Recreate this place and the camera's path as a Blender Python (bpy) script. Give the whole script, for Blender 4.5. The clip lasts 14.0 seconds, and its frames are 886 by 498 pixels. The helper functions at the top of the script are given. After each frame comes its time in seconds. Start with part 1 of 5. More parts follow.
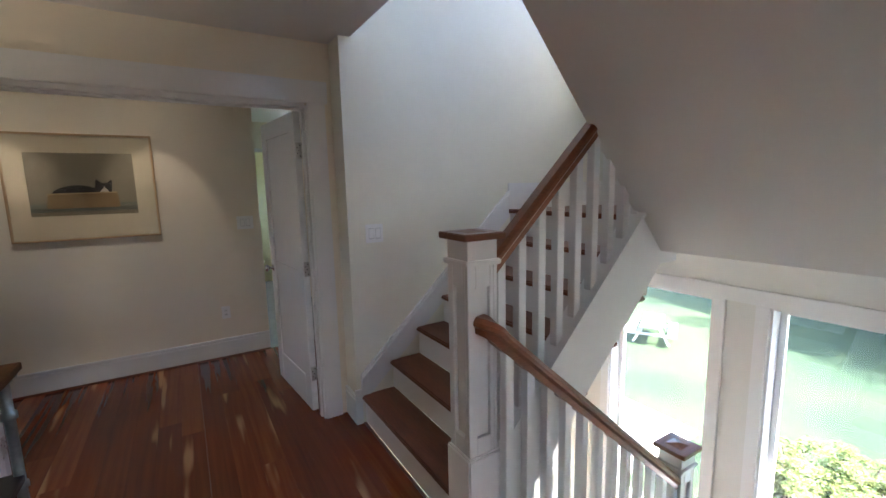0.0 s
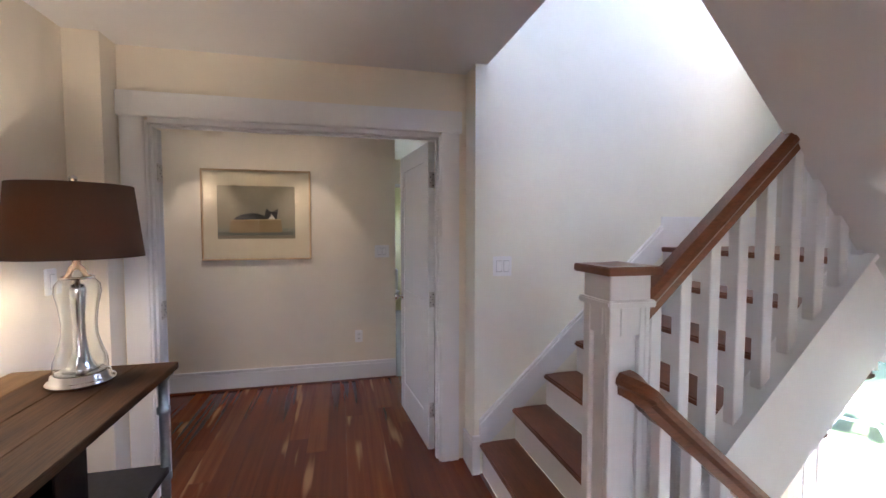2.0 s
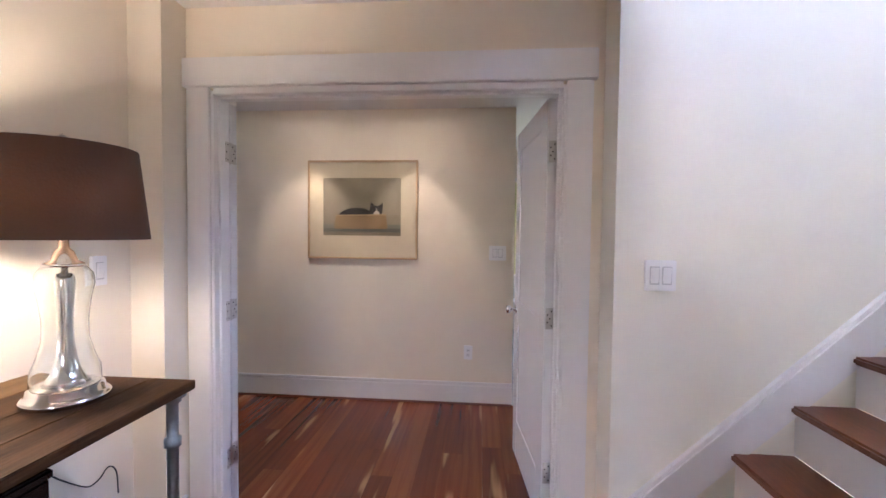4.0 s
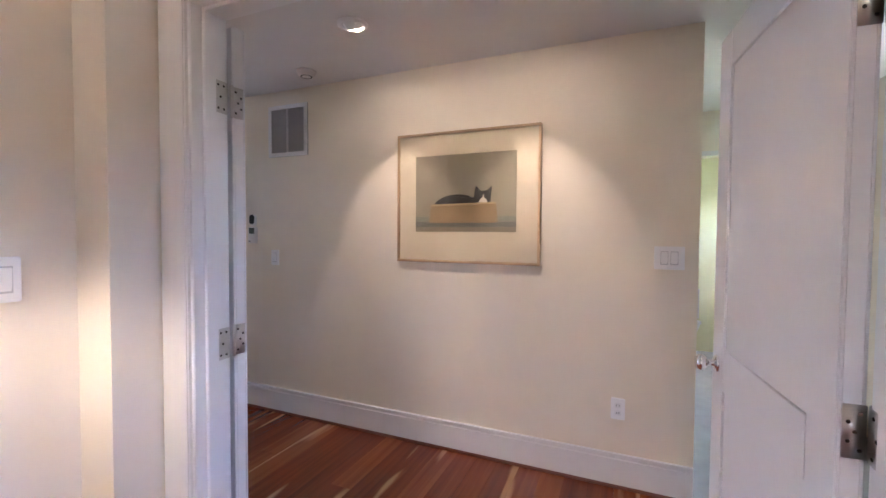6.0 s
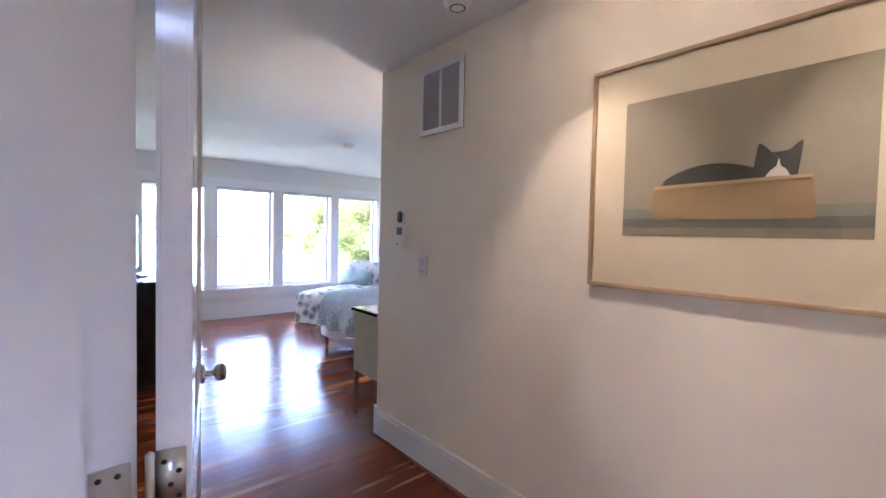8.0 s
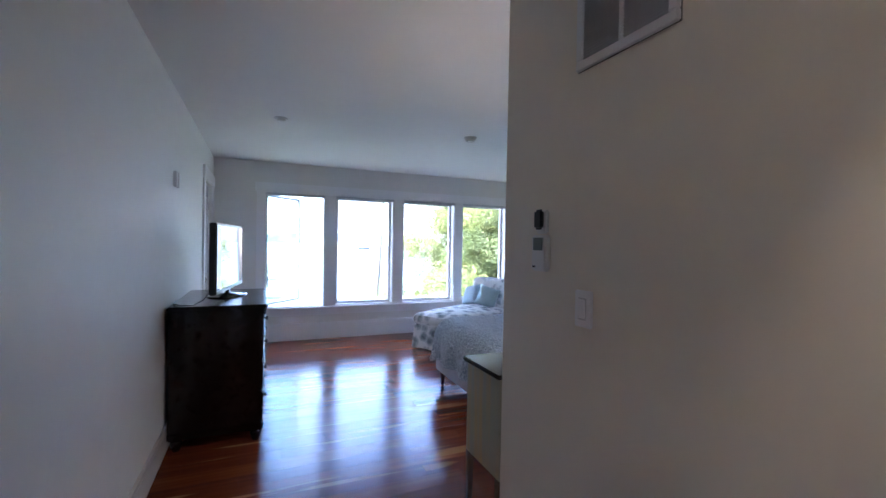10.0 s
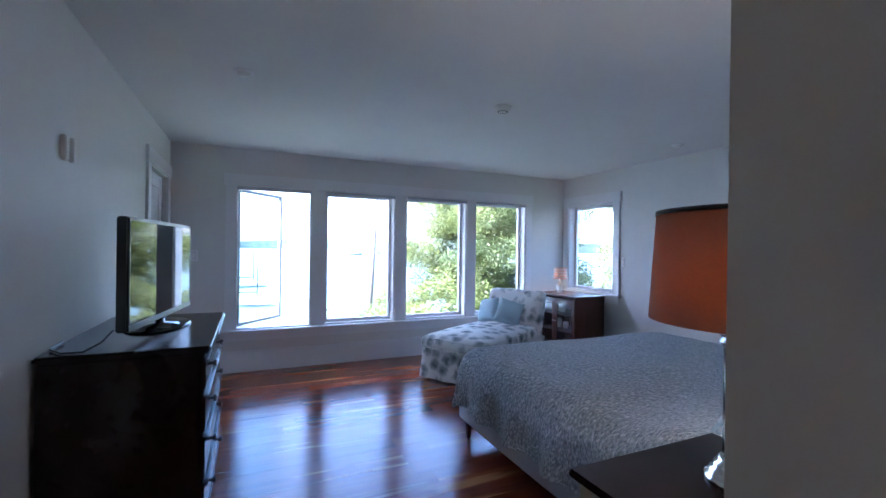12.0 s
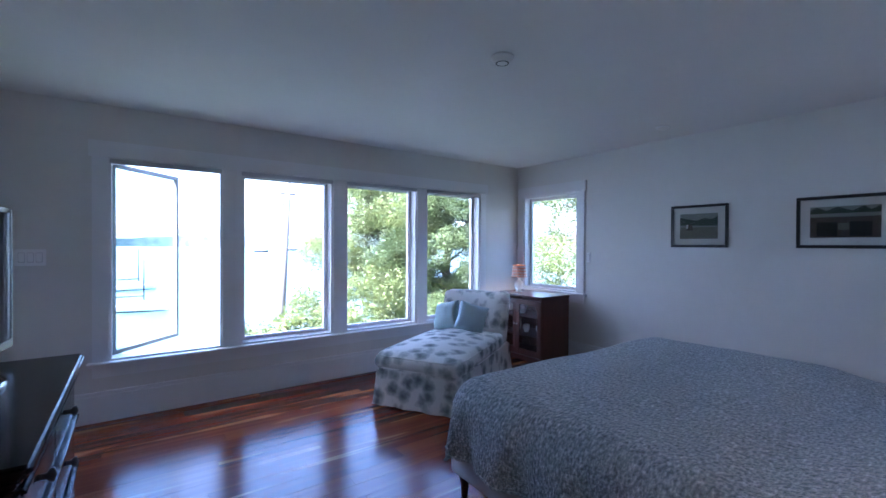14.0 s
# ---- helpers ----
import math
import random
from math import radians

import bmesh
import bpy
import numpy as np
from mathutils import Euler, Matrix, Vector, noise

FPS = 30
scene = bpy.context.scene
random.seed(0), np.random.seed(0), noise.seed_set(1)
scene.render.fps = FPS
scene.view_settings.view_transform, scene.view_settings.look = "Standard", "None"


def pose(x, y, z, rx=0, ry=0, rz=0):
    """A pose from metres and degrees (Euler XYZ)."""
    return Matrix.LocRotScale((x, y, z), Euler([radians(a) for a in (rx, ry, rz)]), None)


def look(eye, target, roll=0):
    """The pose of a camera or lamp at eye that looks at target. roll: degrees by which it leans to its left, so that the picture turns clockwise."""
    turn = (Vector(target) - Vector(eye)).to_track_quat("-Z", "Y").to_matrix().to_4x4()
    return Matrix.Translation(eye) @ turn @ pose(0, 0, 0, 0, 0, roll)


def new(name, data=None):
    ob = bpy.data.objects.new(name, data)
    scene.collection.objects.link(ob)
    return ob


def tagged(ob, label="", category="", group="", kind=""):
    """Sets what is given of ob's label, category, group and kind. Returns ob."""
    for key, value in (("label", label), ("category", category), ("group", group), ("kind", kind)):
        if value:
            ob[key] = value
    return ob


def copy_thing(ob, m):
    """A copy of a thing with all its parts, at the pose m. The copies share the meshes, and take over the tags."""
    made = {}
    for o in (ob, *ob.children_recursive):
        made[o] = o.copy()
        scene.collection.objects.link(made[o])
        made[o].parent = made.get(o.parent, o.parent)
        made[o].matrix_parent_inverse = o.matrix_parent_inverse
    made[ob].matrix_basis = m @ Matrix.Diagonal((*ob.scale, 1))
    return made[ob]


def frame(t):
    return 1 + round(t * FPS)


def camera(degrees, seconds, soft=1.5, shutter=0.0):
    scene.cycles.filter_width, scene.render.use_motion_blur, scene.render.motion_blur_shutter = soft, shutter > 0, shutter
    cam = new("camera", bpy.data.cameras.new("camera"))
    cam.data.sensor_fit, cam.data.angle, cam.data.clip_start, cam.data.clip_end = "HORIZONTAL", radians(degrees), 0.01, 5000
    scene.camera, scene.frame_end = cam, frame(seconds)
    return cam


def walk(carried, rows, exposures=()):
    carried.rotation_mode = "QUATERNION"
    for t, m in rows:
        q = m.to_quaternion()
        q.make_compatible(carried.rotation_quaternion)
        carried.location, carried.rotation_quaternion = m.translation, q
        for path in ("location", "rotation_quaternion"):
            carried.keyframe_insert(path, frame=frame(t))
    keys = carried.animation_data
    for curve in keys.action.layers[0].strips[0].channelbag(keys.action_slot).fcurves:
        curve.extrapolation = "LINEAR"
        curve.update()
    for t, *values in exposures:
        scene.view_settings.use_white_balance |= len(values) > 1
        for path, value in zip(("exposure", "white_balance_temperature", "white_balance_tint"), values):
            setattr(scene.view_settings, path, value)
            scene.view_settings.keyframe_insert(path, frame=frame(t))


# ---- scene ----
cam = camera(92.2, 14.0)
PATH = [
    (0, (0.245, -0.354, 1.547), (1.274, 1.337, 1.259), -1.3),
    (0.5, (0.247, -0.337, 1.537), (1.149, 1.436, 1.331), -1.0),
    (1, (0.264, -0.309, 1.531), (1.028, 1.533, 1.377), -0.6),
    (1.5, (0.307, -0.257, 1.515), (0.914, 1.645, 1.393), -0.3),
    (2, (0.344, -0.189, 1.494), (0.813, 1.752, 1.393), 0.0),
    (2.5, (0.408, -0.055, 1.47), (0.753, 1.914, 1.386), 0.0),
    (3, (0.488, 0.108, 1.447), (0.696, 2.096, 1.379), 0.2),
    (3.2, (0.533, 0.176, 1.437), (0.666, 2.17, 1.375), 0.3),
    (5.3, (0.614, 1.142, 1.39), (0.044, 3.057, 1.306), 0.4),
    (5.5, (0.583, 1.244, 1.384), (-0.036, 3.145, 1.309), 0.3),
    (6, (0.54, 1.529, 1.374), (-0.252, 3.364, 1.306), 0.4),
    (6.5, (0.473, 1.79, 1.371), (-0.512, 3.529, 1.31), 0.8),
    (7, (0.387, 2.049, 1.374), (-0.805, 3.653, 1.299), 0.6),
    (7.5, (0.26, 2.278, 1.385), (-1.118, 3.725, 1.303), 1.1),
    (8, (0.047, 2.464, 1.381), (-1.468, 3.768, 1.311), 1.3),
    (8.5, (-0.157, 2.672, 1.387), (-1.802, 3.809, 1.334), 0.9),
    (9, (-0.37, 2.842, 1.392), (-2.122, 3.805, 1.35), 0.8),
    (11.5, (-1.697, 3.244, 1.381), (-3.554, 3.986, 1.357), 1.2),
    (12, (-1.955, 3.275, 1.379), (-3.777, 4.098, 1.377), 0.8),
    (12.5, (-2.199, 3.279, 1.387), (-3.974, 4.2, 1.392), 0.8),
    (13, (-2.455, 3.28, 1.367), (-4.186, 4.28, 1.369), 0.6),
    (13.5, (-2.68, 3.285, 1.372), (-4.363, 4.366, 1.361), 0.2),
    (14, (-2.909, 3.291, 1.374), (-4.529, 4.463, 1.356), 0.3),
]
walk(cam, [(t, look(eye, target, roll)) for t, eye, target, roll in PATH],
     [(0.0, 4.2, 5650, 11), (0.5, 4.32, 5650, 12), (1.0, 4.53, 5650, 15), (2.0, 4.9, 5650, 19), (3.0, 5.22, 5630, 21),
      (5.5, 5.6, 5700, 25), (7.5, 5.7, 5750, 25), (8.5, 5.4, 5600, 24), (9.0, 5.1, 5500, 23), (11.5, 4.17, 5200, 19), (13.0, 3.97, 4950, 21), (14.0, 3.87, 4980, 22)])

# ---- world and lamps ----
SUN = Vector((0.05, -0.60, 0.80)).normalized()
world = bpy.data.worlds.new("sky")
scene.world = world
world.use_nodes = True
sky = world.node_tree.nodes.new("ShaderNodeTexSky")
sky.sky_type = "NISHITA"
sky.sun_disc = False
sky.sun_elevation = math.asin(SUN.z)
sky.sun_rotation = math.atan2(SUN.x, SUN.y)
sky.dust_density, sky.ozone_density = 3.5, 1.2
back = world.node_tree.nodes["Background"]
back.inputs["Strength"].default_value = 0.15
world.node_tree.links.new(sky.outputs["Color"], back.inputs["Color"])


def lamp(name, kind, place, watts, color, size=0.03, aim=None, cone=70, blend=0.4):
    data = bpy.data.lights.new(name, kind)
    data.energy, data.color = watts, color
    if kind == "SPOT":
        data.spot_size, data.spot_blend, data.shadow_soft_size = radians(cone), blend, size
    elif kind == "POINT":
        data.shadow_soft_size = size
    ob = new(name, data)
    ob.matrix_world = look(place, aim) if aim else Matrix.Translation(place)
    return ob


sun_data = bpy.data.lights.new("sun", "SUN")
sun_data.energy, sun_data.angle, sun_data.color = 3.3, radians(0.5), (1.0, 0.95, 0.86)
sun = new("sun", sun_data)
sun.matrix_world = look(SUN * 50, (0, 0, 0))

WARM = (1.0, 0.79, 0.56)
lamp("picture_spot", "SPOT", (-0.78, 3.43, 2.405), 0.65, WARM, 0.02, (-0.84, 4.02, 1.18), 54, 0.65)
lamp("picture_spot", "SPOT", (0.02, 3.41, 2.405), 0.65, WARM, 0.02, (0.08, 4.02, 1.18), 54, 0.65)
lamp("hall_lamp_bulb", "POINT", (-0.63, 1.62, 1.48), 0.28, WARM, 0.04)
lamp("bedside_bulb", "POINT", (-2.56, 4.372, 1.36), 0.09, WARM, 0.04)
lamp("corner_lamp_bulb", "POINT", (-6.675, 7.22, 1.03), 0.08, WARM, 0.03)

# ---- materials ----


def material(name, color, rough=0.5, metal=0.0, grain=0.06, scale=30.0, bump=0.05, bump_scale=None, stretch=(1, 1, 1), spec=0.5, per_piece=0.0):
    """Principled paint, wood, cloth or metal with two scales of variation and a fine bump."""
    m = bpy.data.materials.new(name)
    m.use_nodes = True
    nt = m.node_tree
    p = nt.nodes["Principled BSDF"]
    p.inputs["Roughness"].default_value, p.inputs["Metallic"].default_value = rough, metal
    p.inputs["Specular IOR Level"].default_value = spec
    co = nt.nodes.new("ShaderNodeTexCoord")
    mp = nt.nodes.new("ShaderNodeMapping")
    mp.inputs["Scale"].default_value = stretch
    nt.links.new(co.outputs["Object"], mp.inputs["Vector"])
    fine = nt.nodes.new("ShaderNodeTexNoise")
    fine.inputs["Scale"].default_value, fine.inputs["Detail"].default_value = scale, 6
    wide = nt.nodes.new("ShaderNodeTexNoise")
    wide.inputs["Scale"].default_value, wide.inputs["Detail"].default_value = scale / 14, 3
    for n in (fine, wide):
        nt.links.new(mp.outputs["Vector"], n.inputs["Vector"])
    add = nt.nodes.new("ShaderNodeMath")
    add.operation = "ADD"
    nt.links.new(fine.outputs["Fac"], add.inputs[0])
    nt.links.new(wide.outputs["Fac"], add.inputs[1])
    last = add
    if per_piece:
        info = nt.nodes.new("ShaderNodeObjectInfo")
        mul = nt.nodes.new("ShaderNodeMath")
        mul.operation = "MULTIPLY_ADD"
        mul.inputs[1].default_value = per_piece
        nt.links.new(info.outputs["Random"], mul.inputs[0])
        nt.links.new(add.outputs[0], mul.inputs[2])
        last = mul
    ramp = nt.nodes.new("ShaderNodeMapRange")
    ramp.inputs[1].default_value, ramp.inputs[2].default_value = 0.6, 1.4 + per_piece
    ramp.inputs[3].default_value, ramp.inputs[4].default_value = 1 - grain, 1 + grain
    nt.links.new(last.outputs[0], ramp.inputs[0])
    mix = nt.nodes.new("ShaderNodeVectorMath")
    mix.operation = "SCALE"
    mix.inputs[0].default_value = color
    nt.links.new(ramp.outputs[0], mix.inputs["Scale"])
    nt.links.new(mix.outputs[0], p.inputs["Base Color"])
    if bump:
        b = nt.nodes.new("ShaderNodeBump")
        b.inputs["Strength"].default_value, b.inputs["Distance"].default_value = bump, 0.01
        src = fine
        if bump_scale:
            src = nt.nodes.new("ShaderNodeTexNoise")
            src.inputs["Scale"].default_value = bump_scale
            nt.links.new(mp.outputs["Vector"], src.inputs["Vector"])
        nt.links.new(src.outputs["Fac"], b.inputs["Height"])
        nt.links.new(b.outputs["Normal"], p.inputs["Normal"])
    return m


def nodes_of(m):
    return m.node_tree, m.node_tree.nodes["Principled BSDF"]


def recolor(m, stops, wide_scale, stretch=(1, 1, 1), per_piece=0.0, detail=4):
    """Replace the base colour by a ramp of colours over noise (patterned cloth, wood, leaves)."""
    nt, p = nodes_of(m)
    co = nt.nodes.new("ShaderNodeTexCoord")
    mp = nt.nodes.new("ShaderNodeMapping")
    mp.inputs["Scale"].default_value = stretch
    no = nt.nodes.new("ShaderNodeTexNoise")
    no.inputs["Scale"].default_value, no.inputs["Detail"].default_value = wide_scale, detail
    nt.links.new(co.outputs["Object"], mp.inputs["Vector"])
    ra = nt.nodes.new("ShaderNodeValToRGB")
    e = ra.color_ramp.elements
    e[0].position, e[0].color = stops[0][0], (*stops[0][1], 1)
    e[1].position, e[1].color = stops[1][0], (*stops[1][1], 1)
    for pos, c in stops[2:]:
        e.new(pos).color = (*c, 1)
    if per_piece:
        info = nt.nodes.new("ShaderNodeObjectInfo")
        off = nt.nodes.new("ShaderNodeVectorMath")
        off.operation = "SCALE"
        off.inputs[0].default_value = (37, 91, 53)
        nt.links.new(info.outputs["Random"], off.inputs["Scale"])
        nt.links.new(off.outputs[0], mp.inputs["Location"])
        mul = nt.nodes.new("ShaderNodeMath")
        mul.operation = "MULTIPLY_ADD"
        mul.inputs[1].default_value = per_piece
        nt.links.new(info.outputs["Random"], mul.inputs[0])
        nt.links.new(no.outputs["Fac"], mul.inputs[2])
        nt.links.new(mul.outputs[0], ra.inputs["Fac"])
    else:
        nt.links.new(no.outputs["Fac"], ra.inputs["Fac"])
    nt.links.new(mp.outputs["Vector"], no.inputs["Vector"])
    nt.links.new(ra.outputs["Color"], p.inputs["Base Color"])
    return m


def glass_material(name, color=(1, 1, 1), rough=0.0):
    m = bpy.data.materials.new(name)
    m.use_nodes = True
    nt, p = nodes_of(m)
    p.inputs["Base Color"].default_value = (*color, 1)
    p.inputs["Roughness"].default_value = rough
    p.inputs["Transmission Weight"].default_value = 1.0
    p.inputs["IOR"].default_value = 1.45
    return m


def glow_material(name, color, strength):
    m = bpy.data.materials.new(name)
    m.use_nodes = True
    nt, p = nodes_of(m)
    p.inputs["Base Color"].default_value = (*color, 1)
    p.inputs["Emission Color"].default_value = (*color, 1)
    p.inputs["Emission Strength"].default_value = strength
    return m


def shade_material(name, color, through_light):
    """Lampshade cloth that lets some of its bulb's light through."""
    m = material(name, color, 0.9, 0, 0.12, 160, 0.15)
    nt, p = nodes_of(m)
    tr = nt.nodes.new("ShaderNodeBsdfTranslucent")
    tr.inputs["Color"].default_value = (*through_light, 1)
    add = nt.nodes.new("ShaderNodeAddShader")
    out = nt.nodes["Material Output"]
    nt.links.new(p.outputs[0], add.inputs[0])
    nt.links.new(tr.outputs[0], add.inputs[1])
    nt.links.new(add.outputs[0], out.inputs["Surface"])
    return m


CREAM = material("cream_wall_paint", (0.82, 0.755, 0.64), 0.6, 0, 0.025, 8, 0.04, 220)
PALE = material("pale_wall_paint", (0.72, 0.71, 0.675), 0.6, 0, 0.025, 8, 0.04, 220)
GREEN_PAINT = material("yellow_green_wall_paint", (0.72, 0.71, 0.42), 0.6, 0, 0.03, 8, 0.04, 220)
CEIL = material("ceiling_paint", (0.72, 0.71, 0.69), 0.75, 0, 0.02, 6, 0.04, 160)
STAIR_PAINT = material("warm_white_wall_paint", (0.82, 0.80, 0.70), 0.6, 0, 0.025, 8, 0.04, 220)
TRIM = material("white_gloss_paint", (0.78, 0.78, 0.78), 0.28, 0, 0.02, 12, 0.02, 60)
DOOR_PAINT = material("white_door_paint", (0.80, 0.80, 0.81), 0.11, 0, 0.02, 12, 0.02, 60, (1, 1, 1), 0.75)
STAIN = material("red_brown_stained_wood", (0.20, 0.072, 0.030), 0.3, 0, 0.35, 26, 0.05, None, (0.5, 6, 6))
TREAD = material("red_brown_stair_tread", (0.15, 0.047, 0.02), 0.36, 0, 0.35, 26, 0.05, None, (6, 0.5, 6))
HONEY = material("honey_wood_floor", (0.42, 0.24, 0.11), 0.35, 0, 0.25, 20, 0.05, None, (0.5, 6, 6))
DARK = material("espresso_wood", (0.013, 0.007, 0.006), 0.2, 0, 0.4, 30, 0.02, None, (0.6, 8, 8), 0.35)
MAHOG = material("dark_mahogany", (0.075, 0.024, 0.016), 0.3, 0, 0.4, 30, 0.04, None, (8, 8, 0.6))
TABLE_WOOD = material("old_brown_table_wood", (0.068, 0.033, 0.014), 0.65, 0, 0.7, 24, 0.25, None, (9, 0.5, 9), 0.15)
PALE_BOARD = material("worn_pale_table_wood", (0.17, 0.105, 0.05), 0.65, 0, 0.5, 24, 0.25, None, (9, 0.5, 9), 0.15)
PIPE = material("galvanised_steel", (0.32, 0.36, 0.36), 0.42, 0.85, 0.25, 60, 0.1)
IRON = material("dark_steel_shelf", (0.035, 0.030, 0.028), 0.5, 0.3, 0.3, 40, 0.1)
CHROME = material("polished_chrome", (0.75, 0.75, 0.76), 0.09, 1.0, 0.04, 30, 0.0)
NICKEL = material("brushed_nickel", (0.55, 0.54, 0.52), 0.28, 1.0, 0.08, 80, 0.02)
BLACK = material("black_plastic", (0.012, 0.012, 0.013), 0.3, 0, 0.1, 60, 0.02)
SCREEN = material("television_screen", (0.008, 0.009, 0.010), 0.03, 0, 0.05, 40, 0.0, None, (1, 1, 1), 0.45)
PLATE = material("white_switch_plastic", (0.86, 0.86, 0.86), 0.3, 0, 0.02, 60, 0.02)
PLASTIC = material("white_plastic", (0.78, 0.77, 0.74), 0.35, 0, 0.02, 60, 0.02)
GREY_LCD = material("grey_display", (0.16, 0.18, 0.17), 0.2, 0, 0.05, 60, 0.0)
GLASS = glass_material("window_glass")
SASH_GLASS = glass_material("blue_tinted_sash_glass", (0.66, 0.78, 0.82))
PICTURE_GLASS = glass_material("picture_acrylic")
PICTURE_GLASS.node_tree.nodes["Principled BSDF"].inputs["IOR"].default_value = 1.2
FROST = glass_material("frosted_lamp_glass", (0.95, 0.96, 0.95), 0.35)
CLEAR = glass_material("clear_lamp_glass", (0.97, 0.99, 0.98))
BROWN_SHADE = shade_material("dark_brown_lampshade", (0.050, 0.030, 0.018), (0.050, 0.025, 0.010))
ORANGE_SHADE = shade_material("rust_lampshade", (0.22, 0.10, 0.060), (0.12, 0.052, 0.022))
DOT_SHADE = shade_material("dotted_lampshade", (0.62, 0.36, 0.25), (0.15, 0.085, 0.05))
SPOT_GLASS = glow_material("spot_glass", (1.0, 0.80, 0.52), 10.0)
LIT = glow_material("lit_lamp_glass", (1.0, 0.80, 0.52), 10.0)
QUILT = recolor(material("blue_grey_quilt", (0.3, 0.34, 0.38), 0.9, 0, 0.2, 60, 1.0, 60), [(0.32, (0.13, 0.165, 0.195)), (0.49, (0.27, 0.32, 0.36)), (0.62, (0.44, 0.49, 0.53)), (0.72, (0.70, 0.74, 0.77))], 58, (1.7, 0.8, 1), 0, 9)
quilt_cloth = nodes_of(QUILT)[1]
quilt_cloth.inputs["Sheen Weight"].default_value = 0.4
quilt_cloth.inputs["Normal"].links[0].from_node.inputs["Distance"].default_value = 0.024
UPHOLSTERY = material("grey_bed_upholstery", (0.52, 0.52, 0.55), 0.9, 0, 0.08, 90, 0.3)
FLORAL = material("floral_slipcover", (0.7, 0.7, 0.68), 0.85, 0, 0.1, 60, 0.25, 120)


def add_blooms(m, ground, bloom, heart, scale):
    """Soft grey-green flower heads scattered over pale cloth."""
    nt, p = nodes_of(m)
    co = nt.nodes.new("ShaderNodeTexCoord")
    wob = nt.nodes.new("ShaderNodeTexNoise")
    wob.inputs["Scale"].default_value, wob.inputs["Detail"].default_value = scale * 2.2, 4
    nt.links.new(co.outputs["Object"], wob.inputs["Vector"])
    shift = nt.nodes.new("ShaderNodeVectorMath")
    shift.operation = "MULTIPLY_ADD"
    shift.inputs[1].default_value = (0.085, 0.085, 0.085)
    nt.links.new(wob.outputs["Color"], shift.inputs[0])
    nt.links.new(co.outputs["Object"], shift.inputs[2])
    cells = nt.nodes.new("ShaderNodeTexVoronoi")
    cells.inputs["Scale"].default_value = scale
    cells.inputs["Randomness"].default_value = 0.75
    nt.links.new(shift.outputs[0], cells.inputs["Vector"])
    ramp = nt.nodes.new("ShaderNodeValToRGB")
    e = ramp.color_ramp.elements
    e[0].position, e[0].color = 0.12, (*heart, 1)
    e[1].position, e[1].color = 0.58, (*ground, 1)
    e.new(0.30).color = (*bloom, 1)
    e.new(0.46).color = (*[(a + b) / 2 for a, b in zip(bloom, ground)], 1)
    nt.links.new(cells.outputs["Distance"], ramp.inputs["Fac"])
    nt.links.new(ramp.outputs["Color"], p.inputs["Base Color"])


add_blooms(FLORAL, (0.66, 0.655, 0.62), (0.24, 0.265, 0.26), (0.10, 0.12, 0.13), 7.6)
BLUE_CLOTH = material("pale_blue_cushion", (0.40, 0.50, 0.53), 0.9, 0, 0.1, 80, 0.4)
SHAM = recolor(material("patterned_pillow_sham", (0.6, 0.63, 0.66), 0.9, 0, 0.1, 60, 0.4), [(0.42, (0.52, 0.59, 0.64)), (0.58, (0.28, 0.38, 0.46))], 30)
FLOOR_WOOD = recolor(material("cherry_plank", (0.2, 0.07, 0.03), 0.2, 0, 0.3, 30, 0.03, None, (14, 1, 1)),
                     [(0.30, (0.095, 0.020, 0.008)), (0.75, (0.172, 0.037, 0.012)), (1.0, (0.235, 0.064, 0.020))], 2.2, (14, 0.5, 1), 0.50)


def add_streaks(m, color, scale, stretch, lo, hi):
    """Pale sapwood streaks along the boards, different on each board."""
    nt, p = nodes_of(m)
    old = p.inputs["Base Color"].links[0].from_socket
    co = nt.nodes.new("ShaderNodeTexCoord")
    info = nt.nodes.new("ShaderNodeObjectInfo")
    off = nt.nodes.new("ShaderNodeVectorMath")
    off.operation = "SCALE"
    off.inputs[0].default_value = (61, 17, 29)
    mp = nt.nodes.new("ShaderNodeMapping")
    mp.inputs["Scale"].default_value = stretch
    no = nt.nodes.new("ShaderNodeTexNoise")
    no.inputs["Scale"].default_value, no.inputs["Detail"].default_value = scale, 2
    rng = nt.nodes.new("ShaderNodeMapRange")
    rng.interpolation_type = "SMOOTHSTEP"
    rng.inputs[1].default_value, rng.inputs[2].default_value = lo, hi
    mix = nt.nodes.new("ShaderNodeMix")
    mix.data_type = "RGBA"
    mix.inputs[7].default_value = (*color, 1)
    nt.links.new(info.outputs["Random"], off.inputs["Scale"])
    nt.links.new(off.outputs[0], mp.inputs["Location"])
    nt.links.new(co.outputs["Object"], mp.inputs["Vector"])
    nt.links.new(mp.outputs["Vector"], no.inputs["Vector"])
    nt.links.new(no.outputs["Fac"], rng.inputs[0])
    nt.links.new(rng.outputs[0], mix.inputs[0])
    nt.links.new(old, mix.inputs[6])
    nt.links.new(mix.outputs[2], p.inputs["Base Color"])


